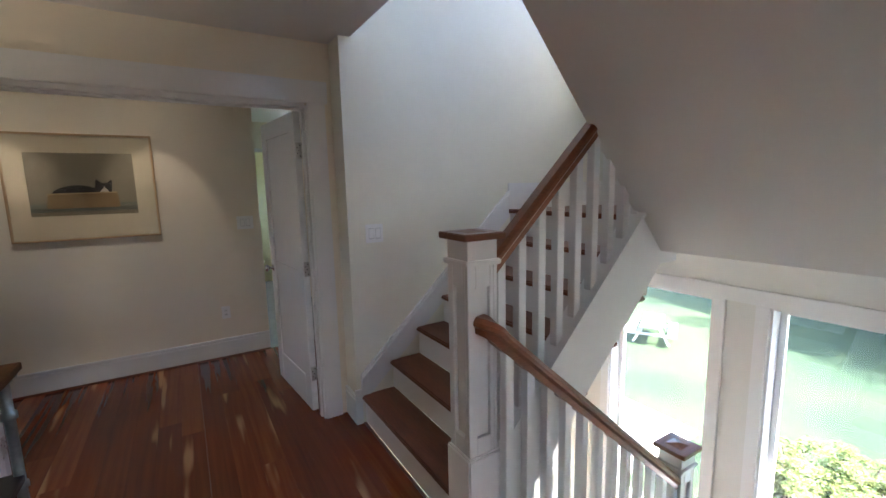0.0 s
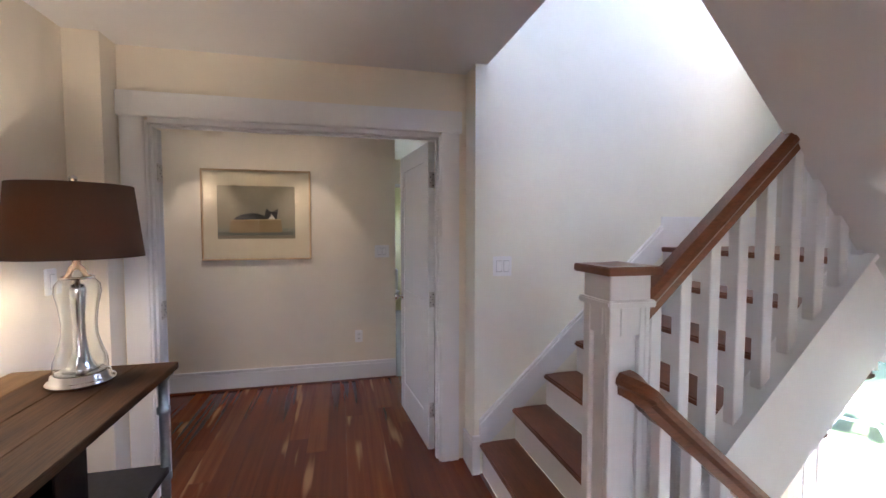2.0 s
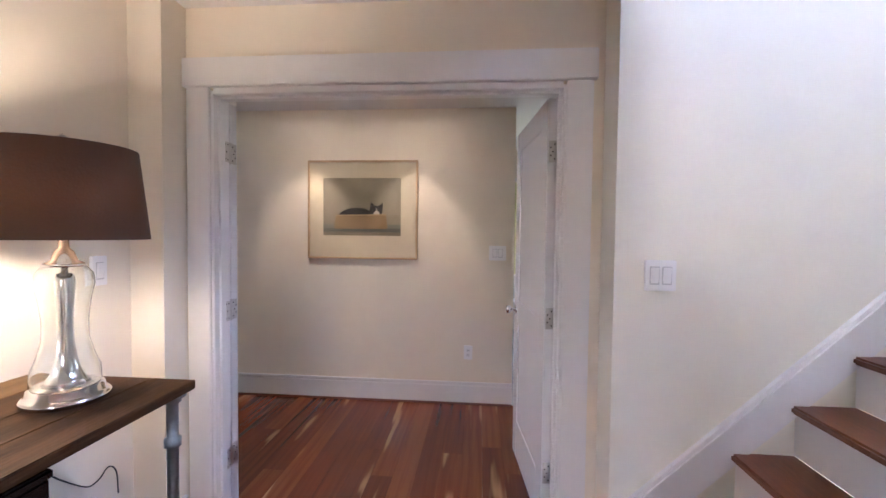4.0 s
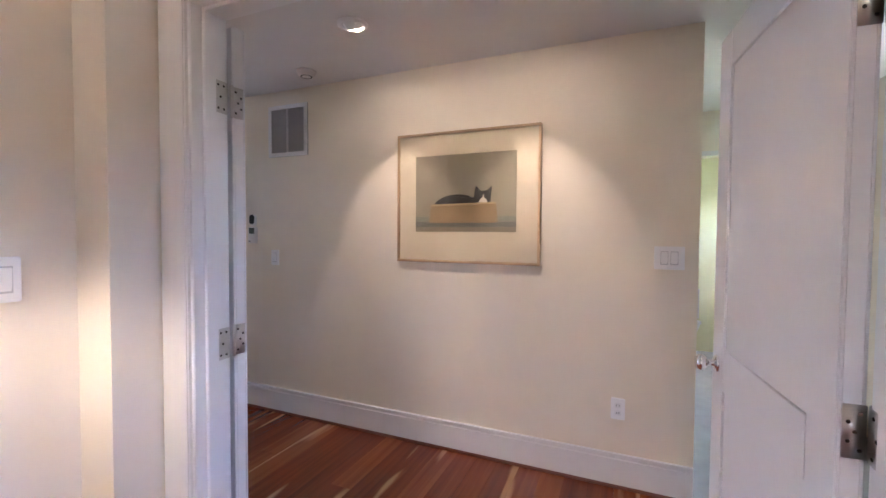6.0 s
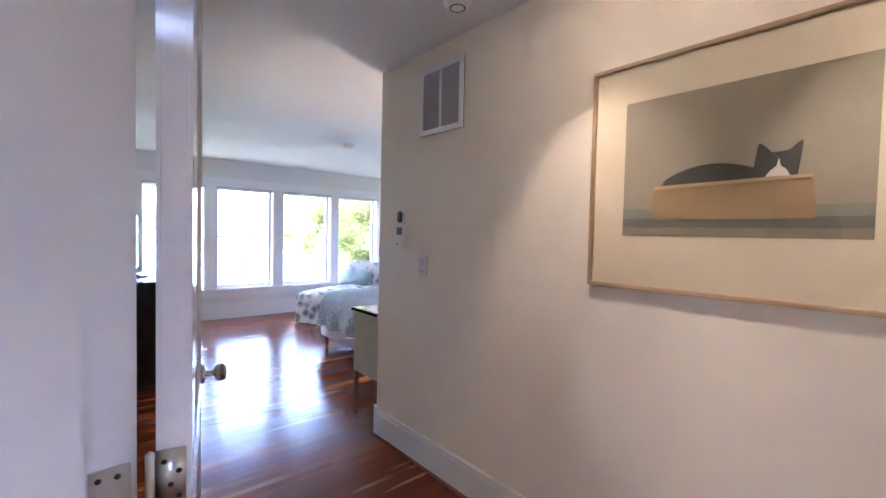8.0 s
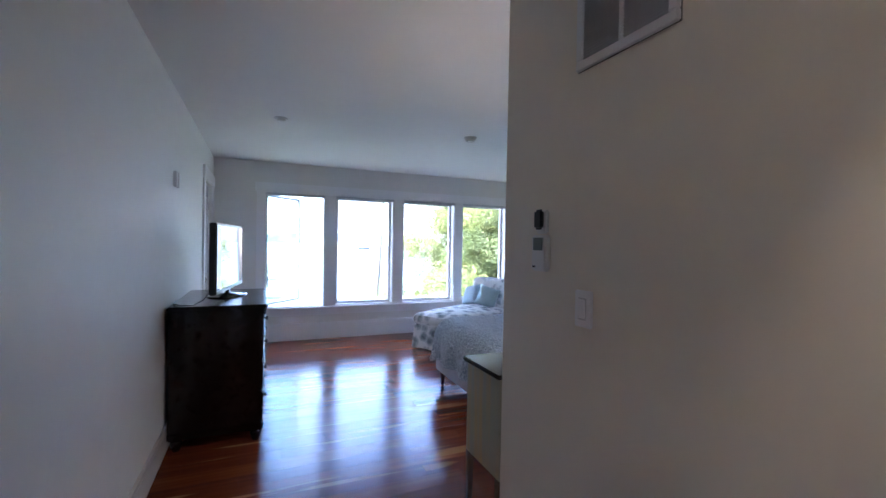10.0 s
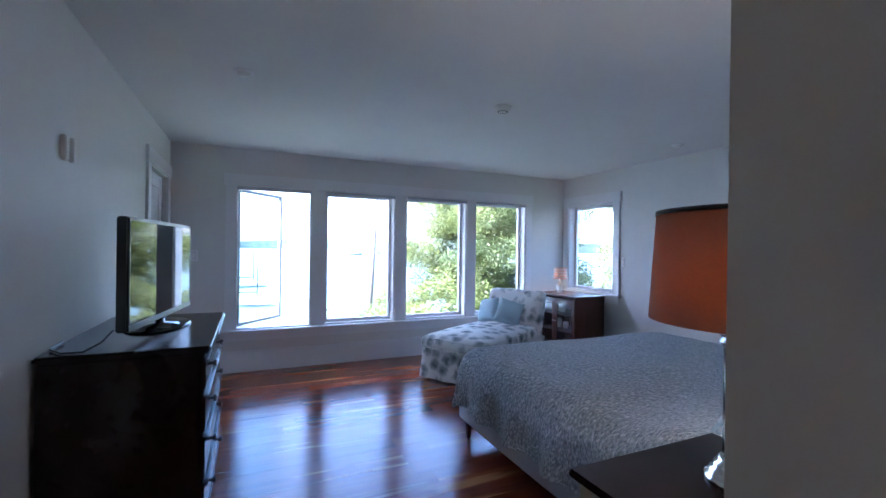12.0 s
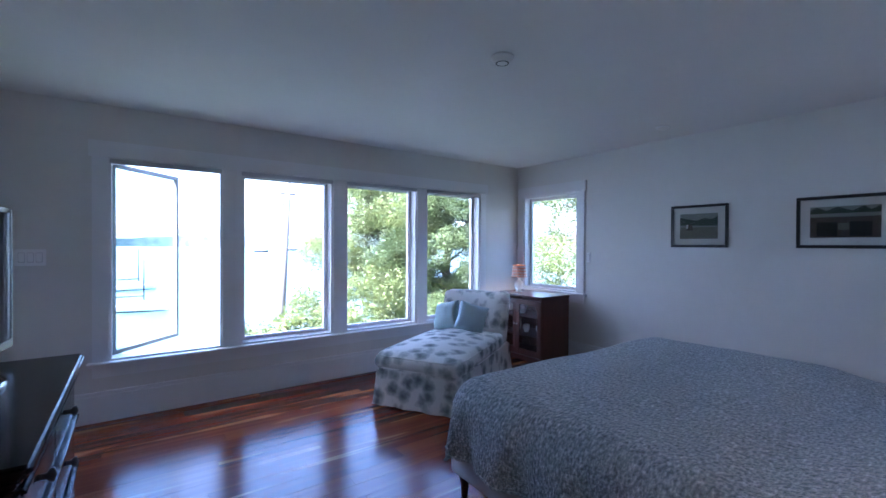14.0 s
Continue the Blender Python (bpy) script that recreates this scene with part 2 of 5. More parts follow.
add_streaks(FLOOR_WOOD, (0.42, 0.20, 0.08), 1.0, (10, 1.0, 1), 0.60, 0.70)
TILE = material("grey_bath_tile", (0.48, 0.50, 0.50), 0.25, 0, 0.1, 10, 0.02)
MAT_BOARD = material("cream_mat_board", (0.44, 0.39, 0.29), 0.7, 0, 0.03, 60, 0.02)
PALE_MAT = material("white_mat_board", (0.72, 0.71, 0.66), 0.7, 0, 0.03, 60, 0.02)
PICTURE_WOOD = material("light_oak_frame", (0.42, 0.29, 0.17), 0.4, 0, 0.2, 40, 0.05)
BLACK_FRAME = material("black_frame", (0.015, 0.013, 0.012), 0.3, 0, 0.1, 60, 0.02)
GRASS = recolor(material("lawn", (0.1, 0.2, 0.05), 0.95, 0, 0.2, 6, 0.2), [(0.36, (0.009, 0.025, 0.005)), (0.64, (0.027, 0.045, 0.010))], 0.45, (1, 1, 1), 0, 8)
BARK = material("tree_bark", (0.10, 0.075, 0.055), 0.95, 0, 0.35, 14, 0.6, None, (3, 3, 0.6))
SEA = material("bay_water", (0.05, 0.09, 0.09), 0.3, 0, 0.2, 0.2, 0.5, 0.7)
HILLS = recolor(material("far_wooded_shore", (0.1, 0.14, 0.12), 0.95, 0, 0.2, 0.05, 0), [(0.35, (0.060, 0.088, 0.082)), (0.65, (0.135, 0.165, 0.150))], 0.035)
BOAT_WHITE = material("white_boat_paint", (0.8, 0.8, 0.8), 0.3, 0, 0.03, 4, 0.0)
PAVING = material("pale_patio_stone", (0.56, 0.54, 0.49), 0.85, 0, 0.12, 6, 0.2)
# White sash painted grey: the shade of its backlit side is in the colour.
SASH_BACKLIT = material("backlit_sash_shade", (0.16, 0.16, 0.16), 0.5, 0, 0.08, 30, 0.02)
POLE_WOOD = material("old_pole_wood", (0.16, 0.14, 0.12), 0.9, 0, 0.3, 12, 0.4, None, (4, 4, 0.4))
VENT_GREY = material("vent_backing", (0.16, 0.16, 0.16), 0.7, 0, 0.05, 30, 0.0)
VENT_SLAT = material("grey_vent_slats", (0.46, 0.46, 0.46), 0.5, 0, 0.05, 30, 0.0)
# Grey that paints in the thin shadow line round each switch rocker.
ROCKER_SHADE = material("rocker_edge_shade", (0.58, 0.58, 0.59), 0.5, 0, 0.03, 60, 0.0)
LEG_BROWN = material("brown_leg_paint", (0.11, 0.065, 0.035), 0.5, 0, 0.2, 30, 0.05)
OUT_WALL = material("shingle_siding", (0.4, 0.38, 0.34), 0.9, 0, 0.15, 8, 0.3)
TABLE_GREY = material("weathered_picnic_wood", (0.36, 0.36, 0.355), 0.8, 0, 0.15, 12, 0.2)


def leaf_material(name, dark, light):
    m = bpy.data.materials.new(name)
    m.use_nodes = True
    nt, p = nodes_of(m)
    geo = nt.nodes.new("ShaderNodeNewGeometry")
    ra = nt.nodes.new("ShaderNodeValToRGB")
    ra.color_ramp.elements[0].color, ra.color_ramp.elements[1].color = (*dark, 1), (*light, 1)
    nt.links.new(geo.outputs["Random Per Island"], ra.inputs["Fac"])
    nt.links.new(ra.outputs["Color"], p.inputs["Base Color"])
    p.inputs["Roughness"].default_value = 0.55
    tr = nt.nodes.new("ShaderNodeBsdfTranslucent")
    nt.links.new(ra.outputs["Color"], tr.inputs["Color"])
    mx = nt.nodes.new("ShaderNodeMixShader")
    mx.inputs[0].default_value = 0.4
    nt.links.new(p.outputs[0], mx.inputs[1])
    nt.links.new(tr.outputs[0], mx.inputs[2])
    nt.links.new(mx.outputs[0], nt.nodes["Material Output"].inputs["Surface"])
    return m


LEAF = leaf_material("tree_leaves", (0.055, 0.095, 0.022), (0.26, 0.28, 0.085))
LEAF_DARK = leaf_material("dark_tree_leaves", (0.04, 0.072, 0.024), (0.17, 0.21, 0.07))

# ---- building helpers ----


def box(bm, x0, x1, y0, y1, z0, z1, bevel=0.0):
    """Add an axis-aligned box to bm, its edges bevelled."""
    r = bmesh.ops.create_cube(bm, size=1.0)
    vs = r["verts"]
    for v in vs:
        v.co = Vector((x0 if v.co.x < 0 else x1, y0 if v.co.y < 0 else y1, z0 if v.co.z < 0 else z1))
    if bevel:
        es = list({e for v in vs for e in v.link_edges})
        bmesh.ops.bevel(bm, geom=es, offset=bevel, segments=2, affect="EDGES", clamp_overlap=True)
    return bm


def boxed(x0, x1, y0, y1, z0, z1, bevel=0.0):
    return box(bmesh.new(), x0, x1, y0, y1, z0, z1, bevel)


def lathe(profile, seg=32, centre=(0, 0), bm=None):
    """Turn a profile of (radius, z) round a vertical axis."""
    bm = bm or bmesh.new()
    rings = []
    for r, z in profile:
        if r < 1e-5:
            rings.append([bm.verts.new((centre[0], centre[1], z))])
        else:
            rings.append([bm.verts.new((centre[0] + r * math.cos(2 * math.pi * i / seg), centre[1] + r * math.sin(2 * math.pi * i / seg), z)) for i in range(seg)])
    for a, b in zip(rings, rings[1:]):
        for i in range(seg):
            j = (i + 1) % seg
            q = [a[i % len(a)], a[j % len(a)], b[j % len(b)], b[i % len(b)]]
            q = [v for k, v in enumerate(q) if v not in q[:k]]
            if len(q) > 2:
                bm.faces.new(q)
    for f in bm.faces:
        f.smooth = True
    bmesh.ops.recalc_face_normals(bm, faces=bm.faces)
    return bm


def sweep(points, outline, bm=None, up=Vector((0, 0, 1))):
    """Sweep a closed (side, up) outline along a line of points."""
    bm = bm or bmesh.new()
    pts = [Vector(p) for p in points]
    rings = []
    for i, p in enumerate(pts):
        d = (pts[min(i + 1, len(pts) - 1)] - pts[max(i - 1, 0)]).normalized()
        side = d.cross(up).normalized()
        top = side.cross(d)
        rings.append([bm.verts.new(p + side * s + top * u) for s, u in outline])
    n = len(outline)
    for a, b in zip(rings, rings[1:]):
        for i in range(n):
            bm.faces.new((a[i], a[(i + 1) % n], b[(i + 1) % n], b[i]))
    bm.faces.new(rings[0][::-1])
    bm.faces.new(rings[-1])
    bmesh.ops.recalc_face_normals(bm, faces=bm.faces)
    return bm


def disc_outline(r, n=10):
    return [(r * math.cos(2 * math.pi * i / n), r * math.sin(2 * math.pi * i / n)) for i in range(n)]


def part(name, bm, mat, parent=None, label="", smooth=False):
    """Link a bmesh as one mesh object, under a thing or under a part."""
    me = bpy.data.meshes.new(name)
    bm.to_mesh(me)
    bm.free()
    if smooth:
        for f in me.polygons:
            f.use_smooth = True
    me.materials.append(mat)
    ob = new(name, me)
    if parent:
        ob.parent = parent
    if label:
        ob["label"] = label
    return ob


def thing(name, m, label, category, group="", kind=""):
    ob = new(name)
    ob.empty_display_size = 0.05
    ob.matrix_world = m
    return tagged(ob, label, category, group, kind)


def structure(name, bm, mat, label, category="", parent=None):
    return tagged(part(name, bm, mat, parent), label, category or name.split("_")[0], "", "structure")


def wall_mesh(axis, a, b, u0, u1, z0, z1, holes=()):
    """A wall between a and b in thickness, from u0 to u1 along, with real openings (u0, u1, z0, z1)."""
    us = sorted({u0, u1, *(v for h in holes for v in h[:2] if u0 < v < u1)})
    zs = sorted({z0, z1, *(v for h in holes for v in h[2:] if z0 < v < z1)})
    bm = bmesh.new()
    cache = {}

    def vert(u, t, z):
        key = (round(u, 5), round(t, 5), round(z, 5))
        if key not in cache:
            cache[key] = bm.verts.new((u, t, z) if axis == "x" else (t, u, z))
        return cache[key]

    def solid(i, j):
        if not (0 <= i < len(us) - 1 and 0 <= j < len(zs) - 1):
            return False
        cu, cz = (us[i] + us[i + 1]) / 2, (zs[j] + zs[j + 1]) / 2
        return not any(h[0] < cu < h[1] and h[2] < cz < h[3] for h in holes)

    for i in range(len(us) - 1):
        for j in range(len(zs) - 1):
            if not solid(i, j):
                continue
            ua, ub, za, zb = us[i], us[i + 1], zs[j], zs[j + 1]
            for t in (a, b):
                bm.faces.new([vert(ua, t, za), vert(ub, t, za), vert(ub, t, zb), vert(ua, t, zb)])
            for di, dj, p, q in ((-1, 0, (ua, za), (ua, zb)), (1, 0, (ub, za), (ub, zb)), (0, -1, (ua, za), (ub, za)), (0, 1, (ua, zb), (ub, zb))):
                if not solid(i + di, j + dj):
                    bm.faces.new([vert(p[0], a, p[1]), vert(q[0], a, q[1]), vert(q[0], b, q[1]), vert(p[0], b, p[1])])
    bmesh.ops.recalc_face_normals(bm, faces=bm.faces)
    return bm


def wall(name, axis, a, b, u0, u1, z0, z1, holes=(), mat=None, label="cream painted plaster wall"):
    return structure(name, wall_mesh(axis, a, b, u0, u1, z0, z1, holes), mat or CREAM, label, "wall")


def slab(name, x0, x1, y0, y1, z0, z1, mat, label, category):
    return structure(name, boxed(x0, x1, y0, y1, z0, z1), mat, label, category)

# ---- the house: plan ----
H = 2.44            # ceiling height
WEST, EAST = -7.10, 3.35   # window wall of the bedroom, gable wall of the stairs
NORTH = 7.595
CAT = 4.02          # face of the picture wall
BACK = 2.515         # corridor side of the door wall, south wall of the bedroom
FRONT = 2.40       # hall side of the door wall
HEAD = 4.04         # where the bathroom begins
STAIR_WALL = 2.211
RISE, RUN, NOSE = 0.195, 0.2085, 1.148
LAND = 7 * RISE
LOWER = -1.26        # lower landing
JL, JR = -0.64, 0.945  # doorway
END = 1.118          # where the door wall steps out to the stair wall
RAIL_Y = 0.90

WINDOWS = [(3.133, 3.915), (4.070, 4.930), (5.077, 5.940), (6.077, 6.900)]
SILL, WHEAD = 0.462, 2.035

# walls
wall("wall_west", "y", WEST - 0.16, WEST, 2.38, NORTH + 0.16, -3.2, H + 0.25, [(a, b, SILL, WHEAD) for a, b in WINDOWS], PALE, "pale painted wall with four tall windows")
wall("wall_north", "x", NORTH, NORTH + 0.16, WEST, -2.3, -3.2, H + 0.25, [(-6.97, -6.11, 0.81, 2.025)], PALE, "pale painted wall with one small window")
wall("wall_south", "x", 2.37, BACK, WEST, -1.05, 0, H, [(-6.90, -6.10, 0, 2.04)], PALE, "pale painted bedroom and corridor wall")
wall("wall_door", "x", FRONT, BACK, -1.05, END, 0, H, [(JL - 0.018, JR + 0.018, 0, 2.075)], CREAM, "cream wall with a double doorway")
wall("wall_picture", "x", CAT, CAT + 0.12, -2.42, 0.875, 0, H, (), CREAM, "cream wall lit by ceiling spots")
wall("wall_headboard", "y", -2.42, -2.30, CAT + 0.12, NORTH, 0, H, (), PALE, "pale painted wall behind the bed")
wall("wall_bath_left", "y", 0.755, 0.875, CAT + 0.12, 7.4, 0, H, (), GREEN_PAINT, "yellow-green painted bathroom wall")
wall("wall_bath_far", "x", 7.4, 7.52, 0.755, 2.2, 0, H, (), GREEN_PAINT, "yellow-green painted bathroom wall")
wall("wall_bath_middle", "x", 5.80, 5.92, 0.875, 2.08, 0, H, [(0.93, 1.75, 0, 2.06)], CREAM, "cream wall over a bathroom doorway")
# Both openings are unseen, added to light the passage and the bathroom.
wall("wall_bath_right", "y", 2.08, 2.2, BACK, 7.4, 0, H, [(4.65, 5.25, 1.3, 1.95), (6.45, 6.95, 1.45, 2.0)], CREAM, "cream corridor end wall")
wall("wall_stair", "x", STAIR_WALL, BACK, END, EAST, -3.0, 5.2, (), STAIR_PAINT, "warm white wall beside the stairs")
wall("wall_corridor_east", "x", BACK - 0.02, BACK, 3.4, 3.42, 0, H, (), CREAM, "cream wall")
GABLE = [(1.13, 1.95, -2.5, 0.75), (-0.1, 0.79, -2.5, 0.75)]
# Unseen upper opening, added to bring daylight onto the stair wall.
UPPER = [(0.65, 1.75, 3.25, 4.4)]
wall("wall_gable", "y", EAST, EAST + 0.16, -0.45, BACK, -3.0, 5.2, GABLE + UPPER, PALE, "pale gable wall with garden windows")
wall("wall_hall_left", "y", -1.05, -0.93, -2.6, FRONT, 0, H, (), CREAM, "cream hall wall behind the console table")
# The opening is made up, behind the camera, to let daylight into the hall.
wall("wall_hall_back", "x", -2.72, -2.6, -1.05, 1.30, 0, H, [(0.06, 0.56, 1.45, 2.05)], CREAM, "cream hall wall")
wall("wall_hall_right", "y", 1.18, 1.30, -2.6, -0.32, 0, H, (), CREAM, "cream hall wall")
# Unseen low opening, added so sun strikes the lower floor and bounces up.
wall("wall_stair_south", "x", -0.44, -0.32, 1.18, EAST, -3.0, 5.2, [(1.35, 3.2, -2.45, -1.55)], CREAM, "cream wall beside the lower stairs")
wall("wall_upper", "y", 1.06, END, -0.44, BACK, H + 0.201, 5.2, (), STAIR_PAINT, "pale wall above the hall ceiling")
structure("pilaster", boxed(-0.93, -0.775, 2.245, FRONT, 0, H), CREAM, "cream boxed corner pilaster", "pilaster")

# floors
slab("floor_base", WEST, 1.15, -2.6, NORTH, -0.30, -0.022, OUT_WALL, "subfloor under the planks", "floor")
slab("floor_bath", 0.875, 2.08, HEAD, 7.4, -0.03, 0.002, TILE, "grey tiled bathroom floor", "floor")
slab("floor_corridor_end", 1.15, 2.08, BACK, HEAD, -0.30, -0.022, OUT_WALL, "subfloor", "floor")
slab("floor_lower", 0.3, EAST, -0.32, STAIR_WALL, -3.0, -2.75, HONEY, "honey-coloured wooden lower storey floor", "floor")
wall("wall_lower_end", "y", 0.2, 0.3, -0.44, BACK, -3.0, -0.30, (), CREAM, "cream lower storey wall")

# ceilings
slab("ceiling_hall", -1.05, 1.19, -2.6, FRONT, H, H + 0.2, CEIL, "white hall ceiling", "ceiling")
slab("ceiling_corridor", -2.45, 2.2, FRONT, CAT + 0.12, H, H + 0.2, CEIL, "white corridor ceiling", "ceiling")
slab("ceiling_bedroom", WEST, -2.45, 2.38, NORTH, H, H + 0.2, CEIL, "white bedroom ceiling with recessed lights", "ceiling")
slab("ceiling_bath", 0.755, 2.2, CAT + 0.12, 7.52, H, H + 0.2, CEIL, "white bathroom ceiling", "ceiling")
structure("ceiling_stairwell", wall_mesh("x", -0.44, BACK, 1.08, EAST + 0.16, 5.2, 5.3), CEIL, "white stairwell ceiling", "ceiling")

# sloping underside of the upper flight
bm = bmesh.new()
sec = [(1.19, 2.405), (2.256, 1.208), (2.256, 1.40), (1.19, 2.66)]
va = [bm.verts.new((x, -0.32, z)) for x, z in sec]
vb = [bm.verts.new((x, RAIL_Y, z)) for x, z in sec]
for i in range(4):
    bm.faces.new((va[i], va[(i + 1) % 4], vb[(i + 1) % 4], vb[i]))
bm.faces.new(va[::-1]), bm.faces.new(vb)
bmesh.ops.recalc_face_normals(bm, faces=bm.faces)
structure("stair_soffit", bm, CEIL, "sloping plastered underside of the upper stairs", "ceiling")
# landings
structure("floor_nosing", boxed(1.1505, 1.172, RAIL_Y - 0.05, STAIR_WALL - 0.001, -0.13, -0.001, 0.002), TREAD, "red-brown floor edge at the foot of the stairs", "trim")
# Unseen panel, added to keep sky light out of the closet door's gaps.
structure("wall_closet", boxed(-7.05, -5.95, 2.28, 2.34, -0.05, 2.2), PALE, "unseen panel added behind the closet door to stop light leaks", "wall")
structure("landing_upper", box(boxed(2.258, 2.428, -0.32, RAIL_Y - 0.002, LAND - 0.157, LAND - 0.02), 2.43, EAST, -0.32, STAIR_WALL, LAND - 0.157, LAND - 0.02), CEIL, "stair landing", "landing")
slab("landing_lower", 2.36, EAST, -0.32, RAIL_Y - 0.02, LOWER - 0.2, LOWER, STAIN, "lower stair landing", "landing")


# ---- trim ----
def trim(name, x0, x1, y0, y1, z0, z1, label="white painted wooden trim", bevel=0.004, cat="trim", mat=None):
    return structure(name, boxed(x0, x1, y0, y1, z0, z1, bevel), mat or TRIM, label, cat)


def baseboard(axis, face, out, u0, u1, h=0.17, d=0.016):
    """A moulded board along the foot of a wall; out is +1 or -1, the side it stands on."""
    bm = bmesh.new()
    for dd, z0, z1 in ((d, 0.0, h - 0.03), (d * 0.7, h - 0.03, h - 0.012), (d * 1.1, h - 0.012, h)):
        a, b = sorted((face, face + out * dd))
        if axis == "x":
            box(bm, u0, u1, a, b, z0, z1, 0.002)
        else:
            box(bm, a, b, u0, u1, z0, z1, 0.002)
    return structure("baseboard", bm, TRIM, "tall white painted baseboard", "baseboard")


baseboard("x", CAT, -1, -2.42, 0.875, 0.185)
baseboard("y", -2.42, -1, CAT - 0.016, NORTH - 0.02, 0.2)
baseboard("x", NORTH, -1, WEST + 0.02, -2.47, 0.22)
baseboard("y", WEST, 1, BACK + 0.02, NORTH - 0.02, 0.235)
baseboard("x", BACK, 1, -5.97, -0.74)
baseboard("y", -0.93, 1, -2.58, 2.245)
baseboard("y", -0.775, 1, 2.23, FRONT - 0.034)
baseboard("x", 2.245, -1, -0.912, -0.759)
baseboard("x", STAIR_WALL, -1, END - 0.016, 1.15, 0.24)
baseboard("y", END, -1, STAIR_WALL - 0.012, FRONT - 0.001, 0.2)
baseboard("x", STAIR_WALL, -1, 2.40, EAST, 0.2).location.z = LAND
baseboard("y", EAST, -1, 0.95, STAIR_WALL - 0.02, 0.2).location.z = LAND

# casing of the double doorway, hall side and corridor side
for face, out in ((FRONT, -1), (BACK, 1)):
    deep = 0.02 if out < 0 else 0.010
    ya, yb = sorted((face, face + out * deep))
    yc, yd = sorted((face, face + out * (deep + 0.01)))
    trim("door_casing", JL - 0.125, JL - 0.012, ya, yb, 0, 2.075, "white flat door casing")
    trim("door_casing", JR + 0.012, JR + 0.125, ya, yb, 0, 2.075, "white flat door casing")
    trim("door_casing", JL - 0.14, JR + 0.14, yc, yd, 2.075, 2.205, "white door head casing")
trim("door_jamb", JL - 0.017, JL, FRONT - 0.006, BACK + 0.004, 0, 2.062, "white door jamb", 0.002)
trim("door_jamb", JR, JR + 0.017, FRONT - 0.006, BACK + 0.004, 0, 2.062, "white door jamb", 0.002)
trim("door_jamb", JL, JR, FRONT - 0.006, BACK + 0.004, 2.046, 2.076, "white head jamb", 0.002)
trim("door_stop", JL, JL + 0.012, FRONT + 0.03, BACK - 0.045, 0, 2.046, "white door stop", 0.002)
trim("door_stop", JR - 0.012, JR, FRONT + 0.03, BACK - 0.045, 0, 2.046, "white door stop", 0.002)
trim("door_stop", JL + 0.012, JR - 0.012, FRONT + 0.03, BACK - 0.045, 2.034, 2.046, "white door stop", 0.002)


def door_leaf(name, m, width, height, label, knob=True, flip=1, panels=2):
    """A panelled leaf along +x from its hinge at the origin, 36 mm thick in y."""
    th = thing(name, m, label, "door")
    t = 0.018
    b = boxed(0.003, width, -t + 0.004, t - 0.004, 0.012, height)
    part("core", b, DOOR_PAINT, th)
    st, rl = 0.11, 0.12
    rows = [(0.012, 0.24), (height - 0.12, height)]
    if panels == 2:
        rows.append((0.86, 1.0))
    for side in (-1, 1):
        y0, y1 = sorted((side * (t - 0.004), side * t))
        y0, y1 = (y0 - 0.0, y1 + 0.004) if side > 0 else (y0 - 0.004, y1)
        bm = boxed(0.003, 0.003 + st, y0, y1, 0.012, height, 0.002)
        box(bm, width - st, width, y0, y1, 0.012, height, 0.002)
        for za, zb in rows:
            box(bm, 0.003 + st, width - st, y0 + side * -0.0005, y1 - 0.0005, za, zb, 0.002)
        part("stile_and_rail_face", bm, DOOR_PAINT, th)
    if knob:
        for side in (-1, 1):
            bm = bmesh.new()
            prof = [(0, 0.0), (0.028, 0.0), (0.030, 0.004), (0.024, 0.010), (0.010, 0.012), (0.009, 0.032), (0.018, 0.036), (0.027, 0.046), (0.028, 0.056), (0.022, 0.066), (0, 0.070)]
            lathe(prof, 20, (0, 0), bm)
            bmesh.ops.transform(bm, matrix=Matrix.Translation((width - 0.06, side * 0.022, 0.94)) @ Matrix.Rotation(-side * math.pi / 2, 4, "X"), verts=bm.verts)
            part("knob", bm, CHROME, th, "polished door knob and rose")
    for z in (0.28, 1.02, 1.80):
        ya, yb = sorted((flip * 0.022, -flip * 0.014))
        bm = boxed(-0.001, 0.004, ya, yb, z - 0.05, z + 0.05, 0.001)
        lathe([(0, z - 0.055), (0.006, z - 0.05), (0.006, z + 0.05), (0, z + 0.055)], 10, (-0.004, flip * 0.028), bm)
        hg = part("hinge", bm, NICKEL, th, "nickel butt hinge")
        for sy, sz in ((0.012, -0.034), (-0.006, -0.018), (0.012, 0.034), (-0.006, 0.018), (0.004, 0.0)):
            sc = lathe([(0, 0), (0.004, 0), (0.003, 0.0012), (0, 0.0012)], 8)
            bmesh.ops.transform(sc, matrix=Matrix.Translation((-0.001, flip * sy, z + sz)) @ Matrix.Rotation(-math.pi / 2, 4, "Y"), verts=sc.verts)
            part("screw", sc, IRON, hg)
    return th


door_leaf("double_door_leaf", pose(JL - 0.004, BACK + 0.052, 0, 0, 0, 168), 0.83, 2.045, "open white panelled door leaf folded back to the corridor wall", True, 1)
door_leaf("double_door_leaf", pose(JR - 0.022, BACK + 0.014, 0, 0, 0, 95.5), 0.765, 2.045, "open white panelled door leaf beside the bathroom passage", True, -1)
